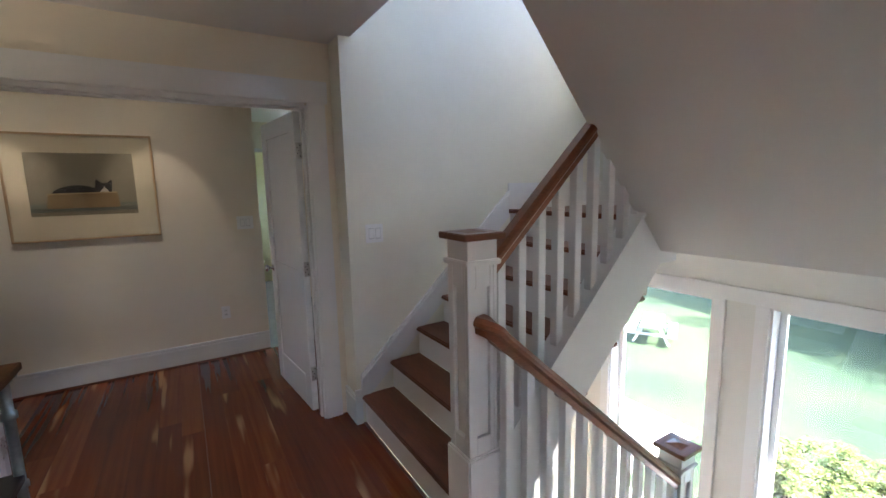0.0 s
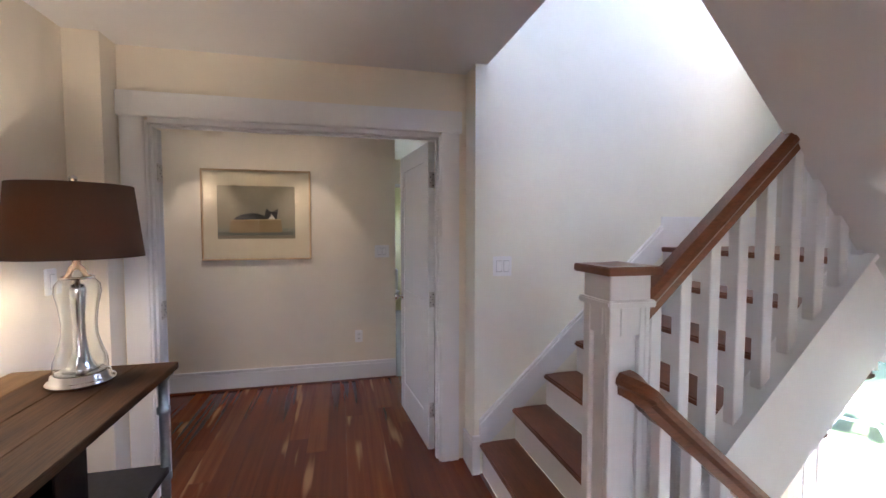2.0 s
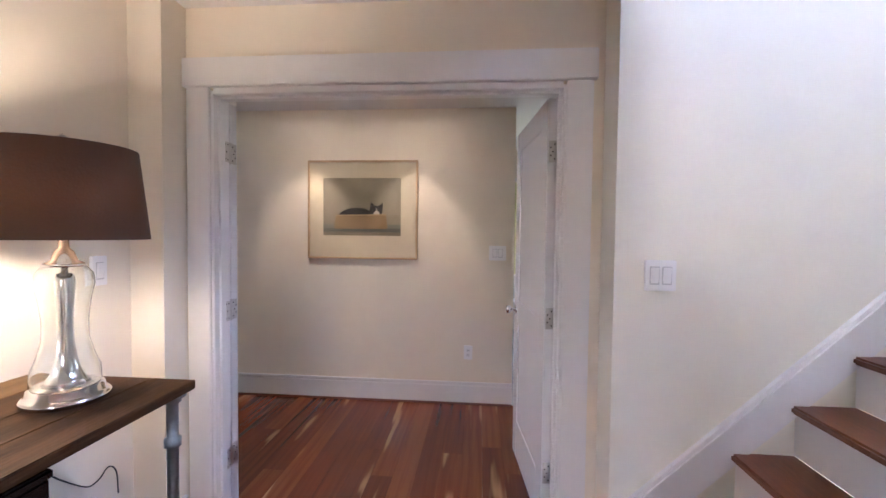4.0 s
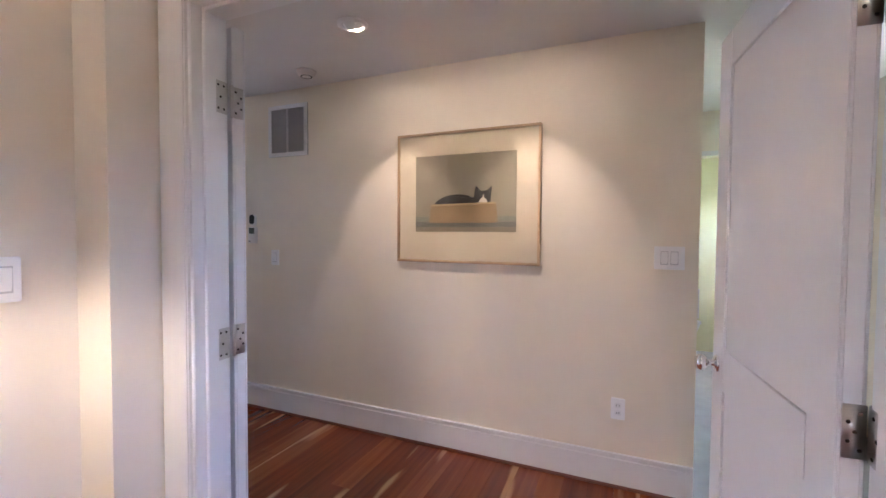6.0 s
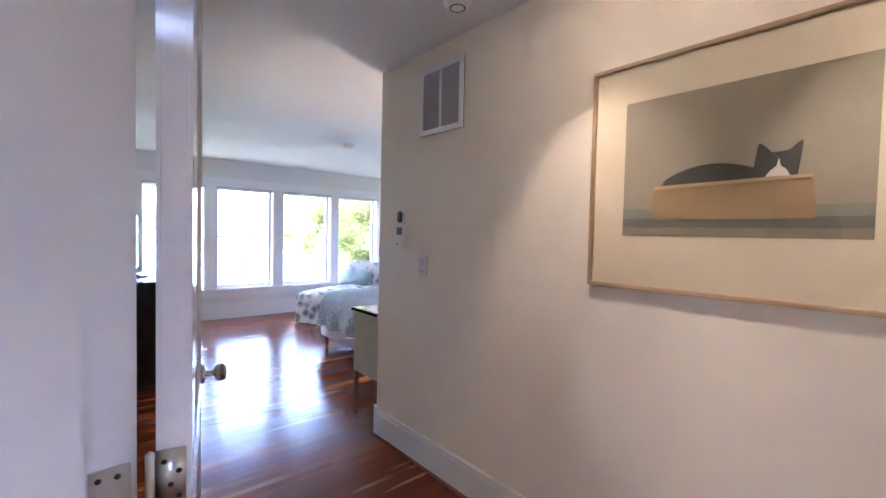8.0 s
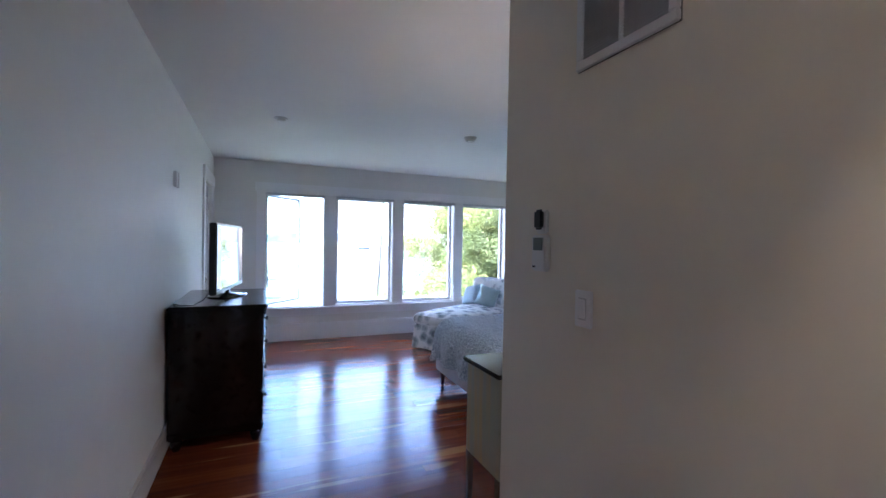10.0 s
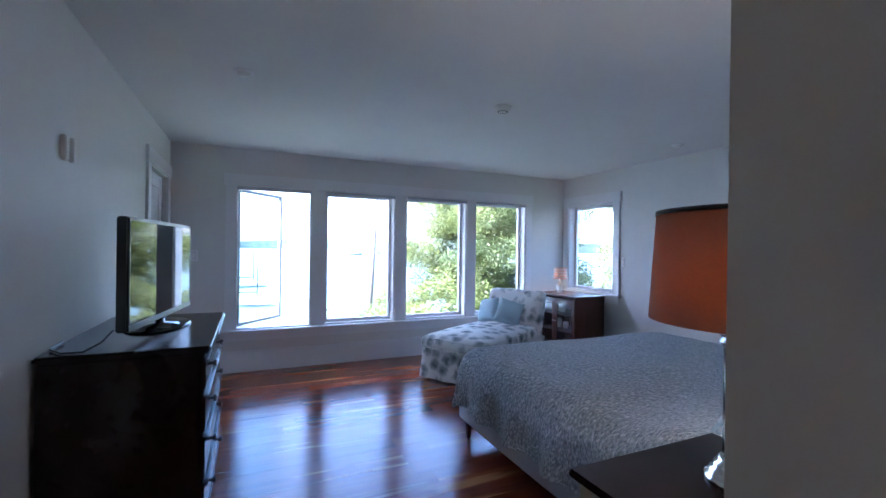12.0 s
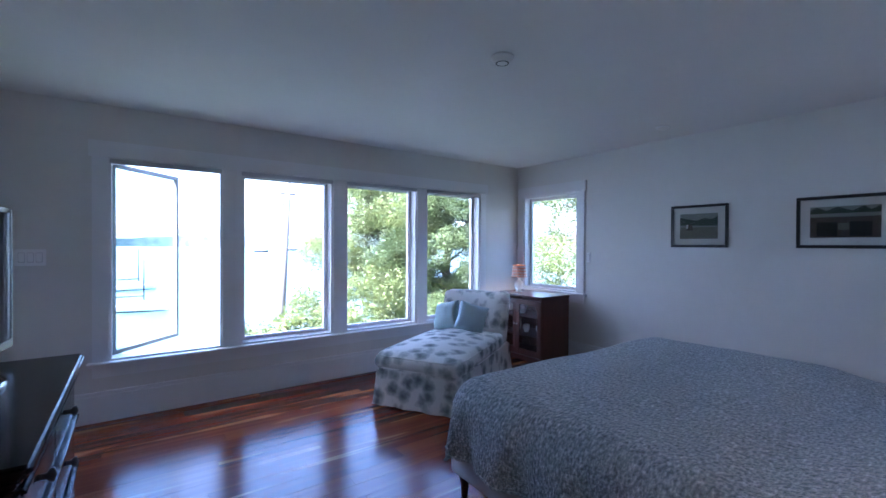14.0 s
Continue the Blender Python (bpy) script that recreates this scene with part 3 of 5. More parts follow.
# hinge leaves on the jambs
for x, out in ((JL, 1), (JR, -1)):
    for z in (0.28, 1.02, 1.80):
        a, b = sorted((x, x + out * 0.003))
        h = part("jamb_hinge_leaf", boxed(a, b, BACK - 0.042, BACK + 0.002, z - 0.05, z + 0.05, 0.001), NICKEL)
        tagged(h, "nickel hinge leaf screwed to the white jamb", "hinge", "door hinges")
        for sy, sz in ((BACK - 0.032, -0.036), (BACK - 0.012, -0.036), (BACK - 0.024, 0), (BACK - 0.032, 0.036), (BACK - 0.012, 0.036)):
            bm = lathe([(0, 0), (0.004, 0), (0.003, 0.0015), (0, 0.0015)], 8)
            bmesh.ops.transform(bm, matrix=Matrix.Translation((x + out * 0.003, sy, z + sz)) @ Matrix.Rotation(out * math.pi / 2, 4, "Y"), verts=bm.verts)
            part("screw", bm, IRON, h)

# closet door in the bedroom's south wall
for x0, x1 in ((-7.015, -6.90), (-6.10, -5.985)):
    trim("door_casing", x0, x1, BACK, BACK + 0.02, 0, 2.05, "white flat door casing")
trim("door_casing", -7.03, -5.97, BACK, BACK + 0.026, 2.05, 2.17, "white door head casing")
door_leaf("closet_door", pose(-6.895, 2.455, 0), 0.79, 2.03, "closed white panelled closet door", True)
# bathroom doorway
for x0, x1 in ((0.88, 0.93), (1.75, 1.85)):
    trim("door_casing", x0, x1, 5.78, 5.80, 0, 2.06, "white flat door casing")
trim("door_casing", 0.88, 1.86, 5.776, 5.80, 2.06, 2.10, "thin white door head casing")
door_leaf("bathroom_door", pose(1.74, 5.93, 0, 0, 0, 113), 0.72, 2.03, "half open white panelled bathroom door", True)


# ---- windows ----
def window(name, axis, face, out, u0, u1, z0, z1, open_angle=0.0, shade=True):
    """A casement: jamb liner in the wall's opening, sash, pane; the sash may be swung outwards on its u0 side."""
    def put(u, t, z):
        return (u, t, z) if axis == "x" else (t, u, z)
    org = pose(*put(u0, face, z0))
    th = thing(name, org, "white wooden casement window" + (" swung open" if open_angle else ""), "window", "", "structure")
    w, h = u1 - u0, z1 - z0

    def ub(bm, ua, ub_, ta, tb, za, zb, bev=0.002):
        ta, tb = sorted((ta * out, tb * out))
        if axis == "x":
            box(bm, ua, ub_, ta, tb, za, zb, bev)
        else:
            box(bm, ta, tb, ua, ub_, za, zb, bev)
        return bm
    liner = bmesh.new()
    ub(liner, 0, 0.014, -0.004, 0.16, 0, h)
    ub(liner, w - 0.014, w, -0.004, 0.16, 0, h)
    ub(liner, 0.014, w - 0.014, -0.004, 0.16, h - 0.014, h)
    ub(liner, 0.014, w - 0.014, -0.004, 0.16, 0, 0.016)
    part("window_frame", liner, TRIM, th)
    if shade:
        bar = bmesh.new()
        ub(bar, 0.004, w - 0.004, -0.03, 0.012, h - 0.045, h - 0.008, 0.006)
        part("roller_blind_cassette", bar, UPHOLSTERY, th, "rolled-up grey blind at the window head")
    ws, hs, s = w - 0.034, h - 0.036, 0.034
    sash = thing("sash", Matrix.Identity(4), "white painted sash", "window")
    for k in ("label", "category"):
        del sash[k]
    sash.parent = th
    shift = Matrix.Translation(put(0.017, 0.10 * out, 0.018))
    turn = Matrix.Rotation(open_angle, 4, "Z")
    sash.matrix_basis = shift @ turn
    fr = bmesh.new()
    ub(fr, 0, s, 0, 0.04, 0, hs)
    ub(fr, ws - s, ws, 0, 0.04, 0, hs)
    ub(fr, s, ws - s, 0, 0.04, 0, s)
    ub(fr, s, ws - s, 0, 0.04, hs - s, hs)
    # The open sash gets its backlit shade as a darker colour.
    part("sash_frame", fr, SASH_BACKLIT if open_angle else TRIM, sash)
    g = bmesh.new()
    ub(g, s - 0.004, ws - s + 0.004, 0.018, 0.022, s - 0.004, hs - s + 0.004, 0)
    pane = part("pane", g, SASH_GLASS if open_angle else GLASS, sash)
    pane.visible_shadow = False
    return th


for i, (a, b) in enumerate(WINDOWS):
    window("window_%d" % (i + 1), "y", WEST, -1, a, b, SILL, WHEAD, radians(49) if i == 0 else 0.0)
window("window_5", "x", NORTH, 1, -6.97, -6.11, 0.81, 2.025, 0, False)
for i, (a, b, c, d) in enumerate(GABLE):
    window("window_%d" % (i + 6), "y", EAST, 1, a, b, c, d, 0, False)
# casings of the west windows
x0, x1 = WEST, WEST + 0.02
edges = [WINDOWS[0][0] - 0.105, *[v for w in WINDOWS for v in w], WINDOWS[-1][1] + 0.105]
for a, b in zip(edges[0::2], edges[1::2]):
    trim("window_casing", x0, x1, a, b, SILL, WHEAD, "white flat window casing")
trim("window_casing", x0, x1 + 0.008, edges[0] - 0.02, edges[-1] + 0.02, WHEAD, WHEAD + 0.125, "white window head casing")
trim("window_sill", x0 - 0.05, x1 + 0.045, edges[0] - 0.03, edges[-1] + 0.03, SILL - 0.03, SILL, "white window stool along four windows", 0.006)
trim("window_apron", x0, x1, edges[0], edges[-1], SILL - 0.12, SILL - 0.03, "white window apron")
# north window
for a, b in ((-7.075, -6.97), (-6.11, -6.00)):
    trim("window_casing", a, b, NORTH - 0.02, NORTH, 0.81, 2.025, "white flat window casing")
trim("window_casing", -7.078, -5.98, NORTH - 0.028, NORTH, 2.025, 2.15, "white window head casing")
trim("window_sill", -7.078, -5.97, NORTH - 0.065, NORTH + 0.05, 0.78, 0.81, "white window stool", 0.006)
trim("window_apron", -7.075, -6.00, NORTH - 0.02, NORTH, 0.69, 0.78, "white window apron")
# gable windows
for y0, y1 in ((0.79, 0.87), (1.05, 1.13), (-0.18, -0.1), (1.95, 2.03)):
    trim("window_casing", EAST - 0.02, EAST, y0, y1, -2.5, 0.75, "white flat window casing")
trim("window_casing", EAST - 0.026, EAST, -0.20, 2.05, 0.75, 0.85, "white window head casing")


# ---- stairs ----
def stairs():
    th = thing("staircase", pose(0, 0, 0), "white staircase with red-brown wooden treads going up", "staircase", "", "structure")
    for k in range(7):
        x, z = NOSE + 0.025 + k * RUN, k * RISE
        part("riser", boxed(x, x + 0.02, RAIL_Y + 0.02, STAIR_WALL - 0.001, z, z + RISE - 0.03, 0.001), TRIM, th)
        deep = RUN + 0.03 if k < 6 else 0.12
        part("tread", boxed(x - 0.025, x - 0.025 + deep, RAIL_Y + 0.015, STAIR_WALL - 0.001, z + RISE - 0.03, z + RISE, 0.008), TREAD, th, "red-brown wooden tread")
    part("landing_boards", boxed(NOSE + 6 * RUN + 0.125, EAST, RAIL_Y - 1.0, STAIR_WALL - 0.001, LAND - 0.03, LAND - 0.002), TREAD, th)
    # wall skirt that follows the pitch
    bm = bmesh.new()
    k = RISE / RUN
    for d, lo, hi in ((0.017, -0.06, 0.105), (0.030, 0.105, 0.122), (0.022, 0.122, 0.142)):
        sec = [(NOSE + 0.0, lo), (NOSE + 6 * RUN + 0.001, lo), (NOSE + 6 * RUN + 0.001, hi), (NOSE + 0.0, hi)]
        ring = []
        for y in (STAIR_WALL, STAIR_WALL - d):
            ring.append([bm.verts.new((x, y, max(0.0, RISE + (x - NOSE) * k + o))) for x, o in sec])
        a, b = ring
        for i in range(4):
            bm.faces.new((a[i], a[(i + 1) % 4], b[(i + 1) % 4], b[i]))
        bm.faces.new(a), bm.faces.new(b[::-1])
    bmesh.ops.recalc_face_normals(bm, faces=bm.faces)
    part("wall_skirt", bm, TRIM, th, "white moulded skirt board")
    return th


def pitched(bm, x0, z0, x1, z1, y0, y1, drop, upright=True):
    """A board whose top runs from (x0, z0) to (x1, z1)."""
    a = [(x0, z0), (x1, z1), (x1, z1 - drop), (x0, z0 - drop)]
    p = [bm.verts.new((x, y0, z)) for x, z in a]
    q = [bm.verts.new((x, y1, z)) for x, z in a]
    for i in range(4):
        bm.faces.new((p[i], p[(i + 1) % 4], q[(i + 1) % 4], q[i]))
    bm.faces.new(p), bm.faces.new(q[::-1])
    bmesh.ops.recalc_face_normals(bm, faces=bm.faces)
    return bm


stairs()

RAIL_OUT = [(-0.020, -0.035), (0.020, -0.035), (0.024, -0.012), (0.034, 0.0), (0.034, 0.014), (0.022, 0.030), (-0.022, 0.030), (-0.034, 0.014), (-0.034, 0.0), (-0.024, -0.012)]


def newel(m, label):
    th = thing("newel_post", m, label, "newel post", "stair newels")
    s = 0.065
    part("post", boxed(-s + 0.016, s - 0.016, -s + 0.016, s - 0.016, 0, 1.32, 0.002), TRIM, th)
    # raised stiles and rails leave a sunk panel on each face
    for q in range(4):
        bm = boxed(-s, -s + 0.034, -s, -s + 0.017, 0.55, 1.27, 0.002)
        box(bm, s - 0.034, s - 0.0175, -s, -s + 0.017, 0.55, 1.27, 0.002)
        box(bm, -s + 0.034, s - 0.034, -s, -s + 0.017, 1.19, 1.27, 0.002)
        box(bm, -s + 0.034, s - 0.034, -s, -s + 0.017, 0.55, 0.62, 0.002)
        bmesh.ops.rotate(bm, verts=bm.verts, matrix=Matrix.Rotation(q * math.pi / 2, 3, "Z"))
        part("panel_frame", bm, TRIM, th)
    part("plinth", boxed(-s - 0.012, s + 0.012, -s - 0.012, s + 0.012, 0, 0.55, 0.006), TRIM, th)
    part("neck_moulding", boxed(-s - 0.012, s + 0.012, -s - 0.012, s + 0.012, 1.27, 1.29, 0.004), TRIM, th)
    part("neck", boxed(-s, s, -s, s, 1.29, 1.362, 0.002), TRIM, th)
    bm = boxed(-0.088, 0.088, -0.088, 0.088, 1.362, 1.386, 0.003)
    top = [v for v in bm.verts if v.co.z > 1.376]
    peak = bm.verts.new((0, 0, 1.396))
    c = [bm.verts.new((x, y, 1.37695)) for x, y in ((-0.083, -0.083), (0.083, -0.083), (0.083, 0.083), (-0.083, 0.083))]
    for i in range(4):
        bm.faces.new((c[i], c[(i + 1) % 4], peak))
    part("cap", bm, STAIN, th, "red-brown wooden pyramid cap")
    return th


upper_newel = newel(pose(1.13, RAIL_Y, 0), "white panelled newel post with a wooden cap")
copy_thing(upper_newel, pose(2.44, 0.83, LOWER))


def eased(points, steps):
    """More points along a smooth line through the given ones."""
    p = [Vector(q) for q in points]
    p = [2 * p[0] - p[1], *p, 2 * p[-1] - p[-2]]
    out = []
    for a, b, c, d in zip(p, p[1:], p[2:], p[3:]):
        for i in range(steps):
            t = i / steps
            out.append(0.5 * (2 * b + (c - a) * t + (2 * a - 5 * b + 4 * c - d) * t * t + (3 * b - a - 3 * c + d) * t ** 3))
    return out + [p[-2]]


def balustrade_up():
    th = thing("upper_balustrade", pose(0, 0, 0), "white square balusters under a red-brown handrail", "balustrade")
    k = 0.955
    zs = lambda x: 1.10 + (x - 1.80) * 1.03        # top of the stringer
    zr = lambda x: 1.265 + (x - 1.225) * k        # middle of the rail
    part("stringer", pitched(bmesh.new(), 1.195, zs(1.195), 2.30, zs(2.30), RAIL_Y - 0.03, RAIL_Y + 0.02, 0.43), TRIM, th, "white closed stringer")
    part("stringer_end", boxed(2.301, 2.445, RAIL_Y - 0.001, RAIL_Y + 0.013, 1.136, 1.36), TRIM, th)
    part("stringer_cap", pitched(bmesh.new(), 1.195, zs(1.195) + 0.022, 2.30, zs(2.30) + 0.022, RAIL_Y - 0.055, RAIL_Y + 0.05, 0.022), TRIM, th)
    part("handrail", sweep([(x, RAIL_Y, zr(x)) for x in (1.192, 1.6, 2.0, 2.38)], RAIL_OUT), STAIN, th, "red-brown moulded handrail")
    x = 1.255
    while x < 2.34:
        b = boxed(x - 0.019, x + 0.019, RAIL_Y - 0.019, RAIL_Y + 0.019, zs(x) - 0.01, zr(x) - 0.02, 0.002)
        part("baluster", b, TRIM, th)
        x += RUN / 2
    return th


def balustrade_down():
    y = 0.80
    th = thing("lower_balustrade", pose(0, 0, 0), "white square balusters under a handrail going down", "balustrade")
    k = -0.88
    zr = lambda x: 0.705 + (x - 1.519) * k
    zs = lambda x: zr(x) - 0.90
    pts = [(1.115, 0.838, 1.062), (1.120, 0.822, 1.060), (1.132, 0.808, 1.052), (1.152, y, 1.035), (1.18, y, 1.006), (1.22, y, zr(1.22)), (1.8, y, zr(1.8)), (2.39, y, zr(2.39))]
    part("handrail", sweep(eased(pts, 5), RAIL_OUT), STAIN, th, "red-brown moulded handrail with an eased start")
    part("stringer", pitched(bmesh.new(), 1.15, zs(1.15), 2.40, zs(2.40), y - 0.025, y + 0.025, 0.32), TRIM, th, "white closed stringer")
    x = 1.21
    while x < 2.36:
        part("baluster", boxed(x - 0.019, x + 0.019, y - 0.019, y + 0.019, zs(x) - 0.01, zr(x) - 0.02, 0.002), TRIM, th)
        x += RUN / 2
    for i in range(6):
        xa, z = NOSE + 0.03 + i * RUN, -(i + 1) * RISE
        part("tread", boxed(xa, xa + RUN + 0.03, -0.318, y - 0.03, z - 0.03, z, 0.006), TREAD, th)
        part("riser", boxed(xa, xa + 0.02, -0.318, y - 0.03, z, z + RISE - 0.03, 0.001), TRIM, th)
    return th


balustrade_up()
balustrade_down()

# ---- small fixtures ----


def plate(m, w, h, label, category, rockers=0, outlets=0):
    """A wall plate in the x-z plane, facing -y."""
    th = thing(category.replace(" ", "_"), m, label, category)
    part("cover", boxed(-w / 2, w / 2, -0.013, 0, -h / 2, h / 2, 0.003), PLATE, th)
    n = max(1, rockers)
    for i in range(rockers):
        c = (i - (n - 1) / 2) * 0.046
        # Grey rim stands in for the shadow at the rocker's edge.
        part("rocker_frame", boxed(c - 0.018, c + 0.018, -0.0145, -0.0125, -0.035, 0.035, 0.0008), ROCKER_SHADE, th)
        bm = boxed(c - 0.0155, c + 0.0155, -0.018, -0.0135, -0.0315, 0.0315, 0.002)
        bmesh.ops.rotate(bm, cent=(c, -0.0145, 0), matrix=Matrix.Rotation(radians(4), 3, "X"), verts=bm.verts)
        part("rocker", bm, PLATE, th)
    for i in range(outlets):
        z = (i - 0.5) * 0.04
        part("socket", boxed(-0.016, 0.016, -0.0155, -0.0125, z - 0.014, z + 0.014, 0.003), TRIM, th)
        for dx in (-0.006, 0.006):
            part("slot", boxed(dx - 0.001, dx + 0.001, -0.0160, -0.0152, z - 0.005, z + 0.006), BLACK, th)
    return th


plate(pose(1.288, STAIR_WALL, 1.262), 0.116, 0.118, "white double light switch on the stair wall", "light switch", 2)
plate(pose(0.742, CAT, 1.26), 0.14, 0.12, "white triple light switch on the picture wall", "light switch", 2)
plate(pose(0.512, CAT, 0.432), 0.072, 0.116, "white wall outlet above the baseboard", "outlet", 0, 2)
plate(pose(-0.93, 2.08, 1.25, 0, 0, 90), 0.072, 0.118, "white light switch on the hall wall", "light switch", 1)
plate(pose(WEST, 2.69, 1.27, 0, 0, 90), 0.165, 0.118, "white triple light switch on the window wall", "light switch", 3)
plate(pose(-5.945, NORTH, 1.24), 0.05, 0.115, "narrow white switch beside the window", "light switch", 1)
plate(pose(-1.93, CAT, 1.19), 0.072, 0.116, "pale switch plate below the thermostat", "light switch", 1)


def thermostat():
    th = thing("thermostat", pose(-2.152, CAT, 1.37), "white thermostat with a grey display", "thermostat")
    part("case", boxed(-0.042, 0.042, -0.026, 0, -0.075, 0.055, 0.006), PLASTIC, th)
    part("display", boxed(-0.028, 0.028, -0.0285, -0.0255, 0.000, 0.046, 0.002), GREY_LCD, th, "grey display")
    part("button", boxed(-0.030, -0.012, -0.0285, -0.0255, -0.062, -0.056, 0.001), IRON, th)
    re = thing("remote_control", pose(-2.150, CAT, 1.485), "black and white remote in a wall cradle", "remote control")
    part("cradle", boxed(-0.03, 0.03, -0.018, 0, -0.055, 0.03, 0.006), PLASTIC, re)
    part("handset", boxed(-0.025, 0.025, -0.034, -0.0175, -0.040, 0.032, 0.008), BLACK, re, "black handset")


thermostat()


def vent():
    th = thing("air_vent", pose(-1.80, CAT, 2.14), "white louvred return air grille", "vent")
    w, h = 0.185, 0.19
    part("backing", boxed(-w, w, -0.004, 0, -h, h), VENT_GREY, th)
    for x0, x1, z0, z1 in ((-w, w, h - 0.03, h), (-w, w, -h, -h + 0.03), (-w, -w + 0.03, -h + 0.03, h - 0.03), (w - 0.03, w, -h + 0.03, h - 0.03), (-0.008, 0.008, -h + 0.03, h - 0.03)):
        part("frame_bar", boxed(x0, x1, -0.016, -0.003, z0, z1, 0.003), TRIM, th)
    n = 34
    for i in range(n):
        z = -h + 0.035 + i * (2 * h - 0.07) / (n - 1)
        for xa, xb in ((-w + 0.03, -0.008), (0.008, w - 0.03)):
            bm = boxed(xa, xb, -0.0135, -0.004, z - 0.0012, z + 0.0012)
            bmesh.ops.rotate(bm, cent=(0, -0.008, z), matrix=Matrix.Rotation(radians(-40), 3, "X"), verts=bm.verts)
            part("slat", bm, VENT_SLAT, th)


vent()


def downlight(x, y):
    th = thing("ceiling_light", pose(x, y, H), "unlit white recessed ceiling light", "ceiling light", "recessed lights")
    part("trim_ring", lathe([(0.040, -0.002), (0.042, -0.010), (0.054, -0.008), (0.057, 0.0), (0.040, 0.0)], 28), TRIM, th)
    bm = lathe([(0, -0.030), (0.024, -0.028), (0.036, -0.020), (0.041, -0.006), (0.041, 0.0), (0, 0.0)], 24)
    part("lamp_glass", bm, PLASTIC, th, "unlit bulging lamp")
    return th




def eyeball_light(x, y):
    """A recessed spot whose white ball is tilted towards the picture wall."""
    th = thing("ceiling_light", pose(x, y, H), "lit white eyeball spot in the corridor ceiling", "ceiling light", "recessed lights")
    part("trim_ring", lathe([(0.052, 0.0), (0.052, -0.006), (0.058, -0.011), (0.070, -0.010), (0.078, -0.004), (0.078, 0.0)], 36), TRIM, th)
    ball = lathe([(0.050 * math.sin(radians(a)), -0.050 * math.cos(radians(a))) for a in range(38, 106, 6)] + [(0.028, -0.020), (0.031, -0.0394)], 32)
    tilt = Matrix.Translation((0, 0, 0.018)) @ Matrix.Rotation(radians(28), 4, "X")
    bmesh.ops.transform(ball, matrix=tilt, verts=ball.verts)
    part("ball", ball, TRIM, th, "white tilting ball")
    glass = lathe([(0, -0.0245), (0.027, -0.0245), (0.027, -0.0225), (0, -0.0225)], 24)
    bmesh.ops.transform(glass, matrix=tilt, verts=glass.verts)
    part("lamp_glass", glass, SPOT_GLASS, th, "lit lamp")


eyeball_light(-0.765, 3.37)
eyeball_light(0.035, 3.365)
downlight(-4.83, 3.225)
downlight(-4.86, 7.12)
for x, y in ((-1.42, 3.78), (-4.68, 4.98)):
    th = thing("smoke_detector", pose(x, y, H), "white round smoke detector on the ceiling", "smoke detector")
    part("case", lathe([(0, -0.034), (0.040, -0.034), (0.052, -0.028), (0.056, -0.012), (0.064, -0.010), (0.066, 0.0), (0, 0.0)], 28), PLASTIC, th)
    part("sensor_grille", lathe([(0.030, -0.0355), (0.038, -0.0355), (0.038, -0.033), (0.030, -0.033)], 24), GREY_LCD, th)
for dx in (0.0, 0.09):
    th = thing("wall_sensor", pose(-4.35 - dx, BACK, 1.80 + dx / 9 * 0.3), "small white wall sensor box", "sensor", "wall sensors")
    part("case", boxed(-0.02, 0.02, 0, 0.022, -0.055, 0.055, 0.004), PLASTIC, th)


# ---- pictures ----
def polygon(points, y, depth=0.0015):
    bm = bmesh.new()
    f = bm.faces.new([bm.verts.new((x, y, z)) for x, z in points])
    r = bmesh.ops.extrude_face_region(bm, geom=[f])
    bmesh.ops.translate(bm, vec=(0, -depth, 0), verts=[v for v in r["geom"] if isinstance(v, bmesh.types.BMVert)])
    bmesh.ops.recalc_face_normals(bm, faces=bm.faces)
    return bm


def picture(m, w, h, bar, frame_mat, label, deep=0.03, mat_board=None):
    th = thing("framed_picture", m, label, "picture")
    d = deep
    part("backing_board", boxed(-w / 2 + 0.004, w / 2 - 0.004, -d + 0.012, -0.001, -h / 2 + 0.004, h / 2 - 0.004), mat_board or MAT_BOARD, th, "pale mat")
    for x0, x1, z0, z1 in ((-w / 2, w / 2, h / 2 - bar, h / 2), (-w / 2, w / 2, -h / 2, -h / 2 + bar), (-w / 2, -w / 2 + bar, -h / 2 + bar, h / 2 - bar), (w / 2 - bar, w / 2, -h / 2 + bar, h / 2 - bar)):
        part("frame_bar", boxed(x0, x1, -d, -0.0005, z0, z1, 0.003), frame_mat, th)
    g = part("glazing", boxed(-w / 2 + bar, w / 2 - bar, -d + 0.004, -d + 0.0055, -h / 2 + bar, h / 2 - bar), PICTURE_GLASS, th)
    g.visible_shadow = False
    return th


def paper(name, color, rough=0.7):
    return material(name, color, rough, 0, 0.05, 25, 0.0)


big = picture(pose(-0.385, CAT, 1.606), 0.935, 0.82, 0.016, PICTURE_WOOD, "large picture of a dark shape in a tan box, oak frame")
yb = -0.019
part("print_sheet", boxed(-0.335, 0.325, yb, -0.018, -0.215, 0.265), paper("grey_brown_wash", (0.185, 0.165, 0.118)), big, "grey-brown print")
part("ledge_top", boxed(-0.335, 0.325, yb - 0.0008, yb - 0.0001, -0.152, -0.120), paper("slate_band", (0.135, 0.140, 0.112)), big)
part("ledge_edge", boxed(-0.335, 0.325, yb - 0.0010, yb - 0.0001, -0.186, -0.153), paper("dark_slate_band", (0.085, 0.092, 0.075)), big)
part("lower_band", boxed(-0.335, 0.325, yb - 0.0009, yb - 0.0001, -0.215, -0.187), paper("brown_band", (0.150, 0.128, 0.088)), big)
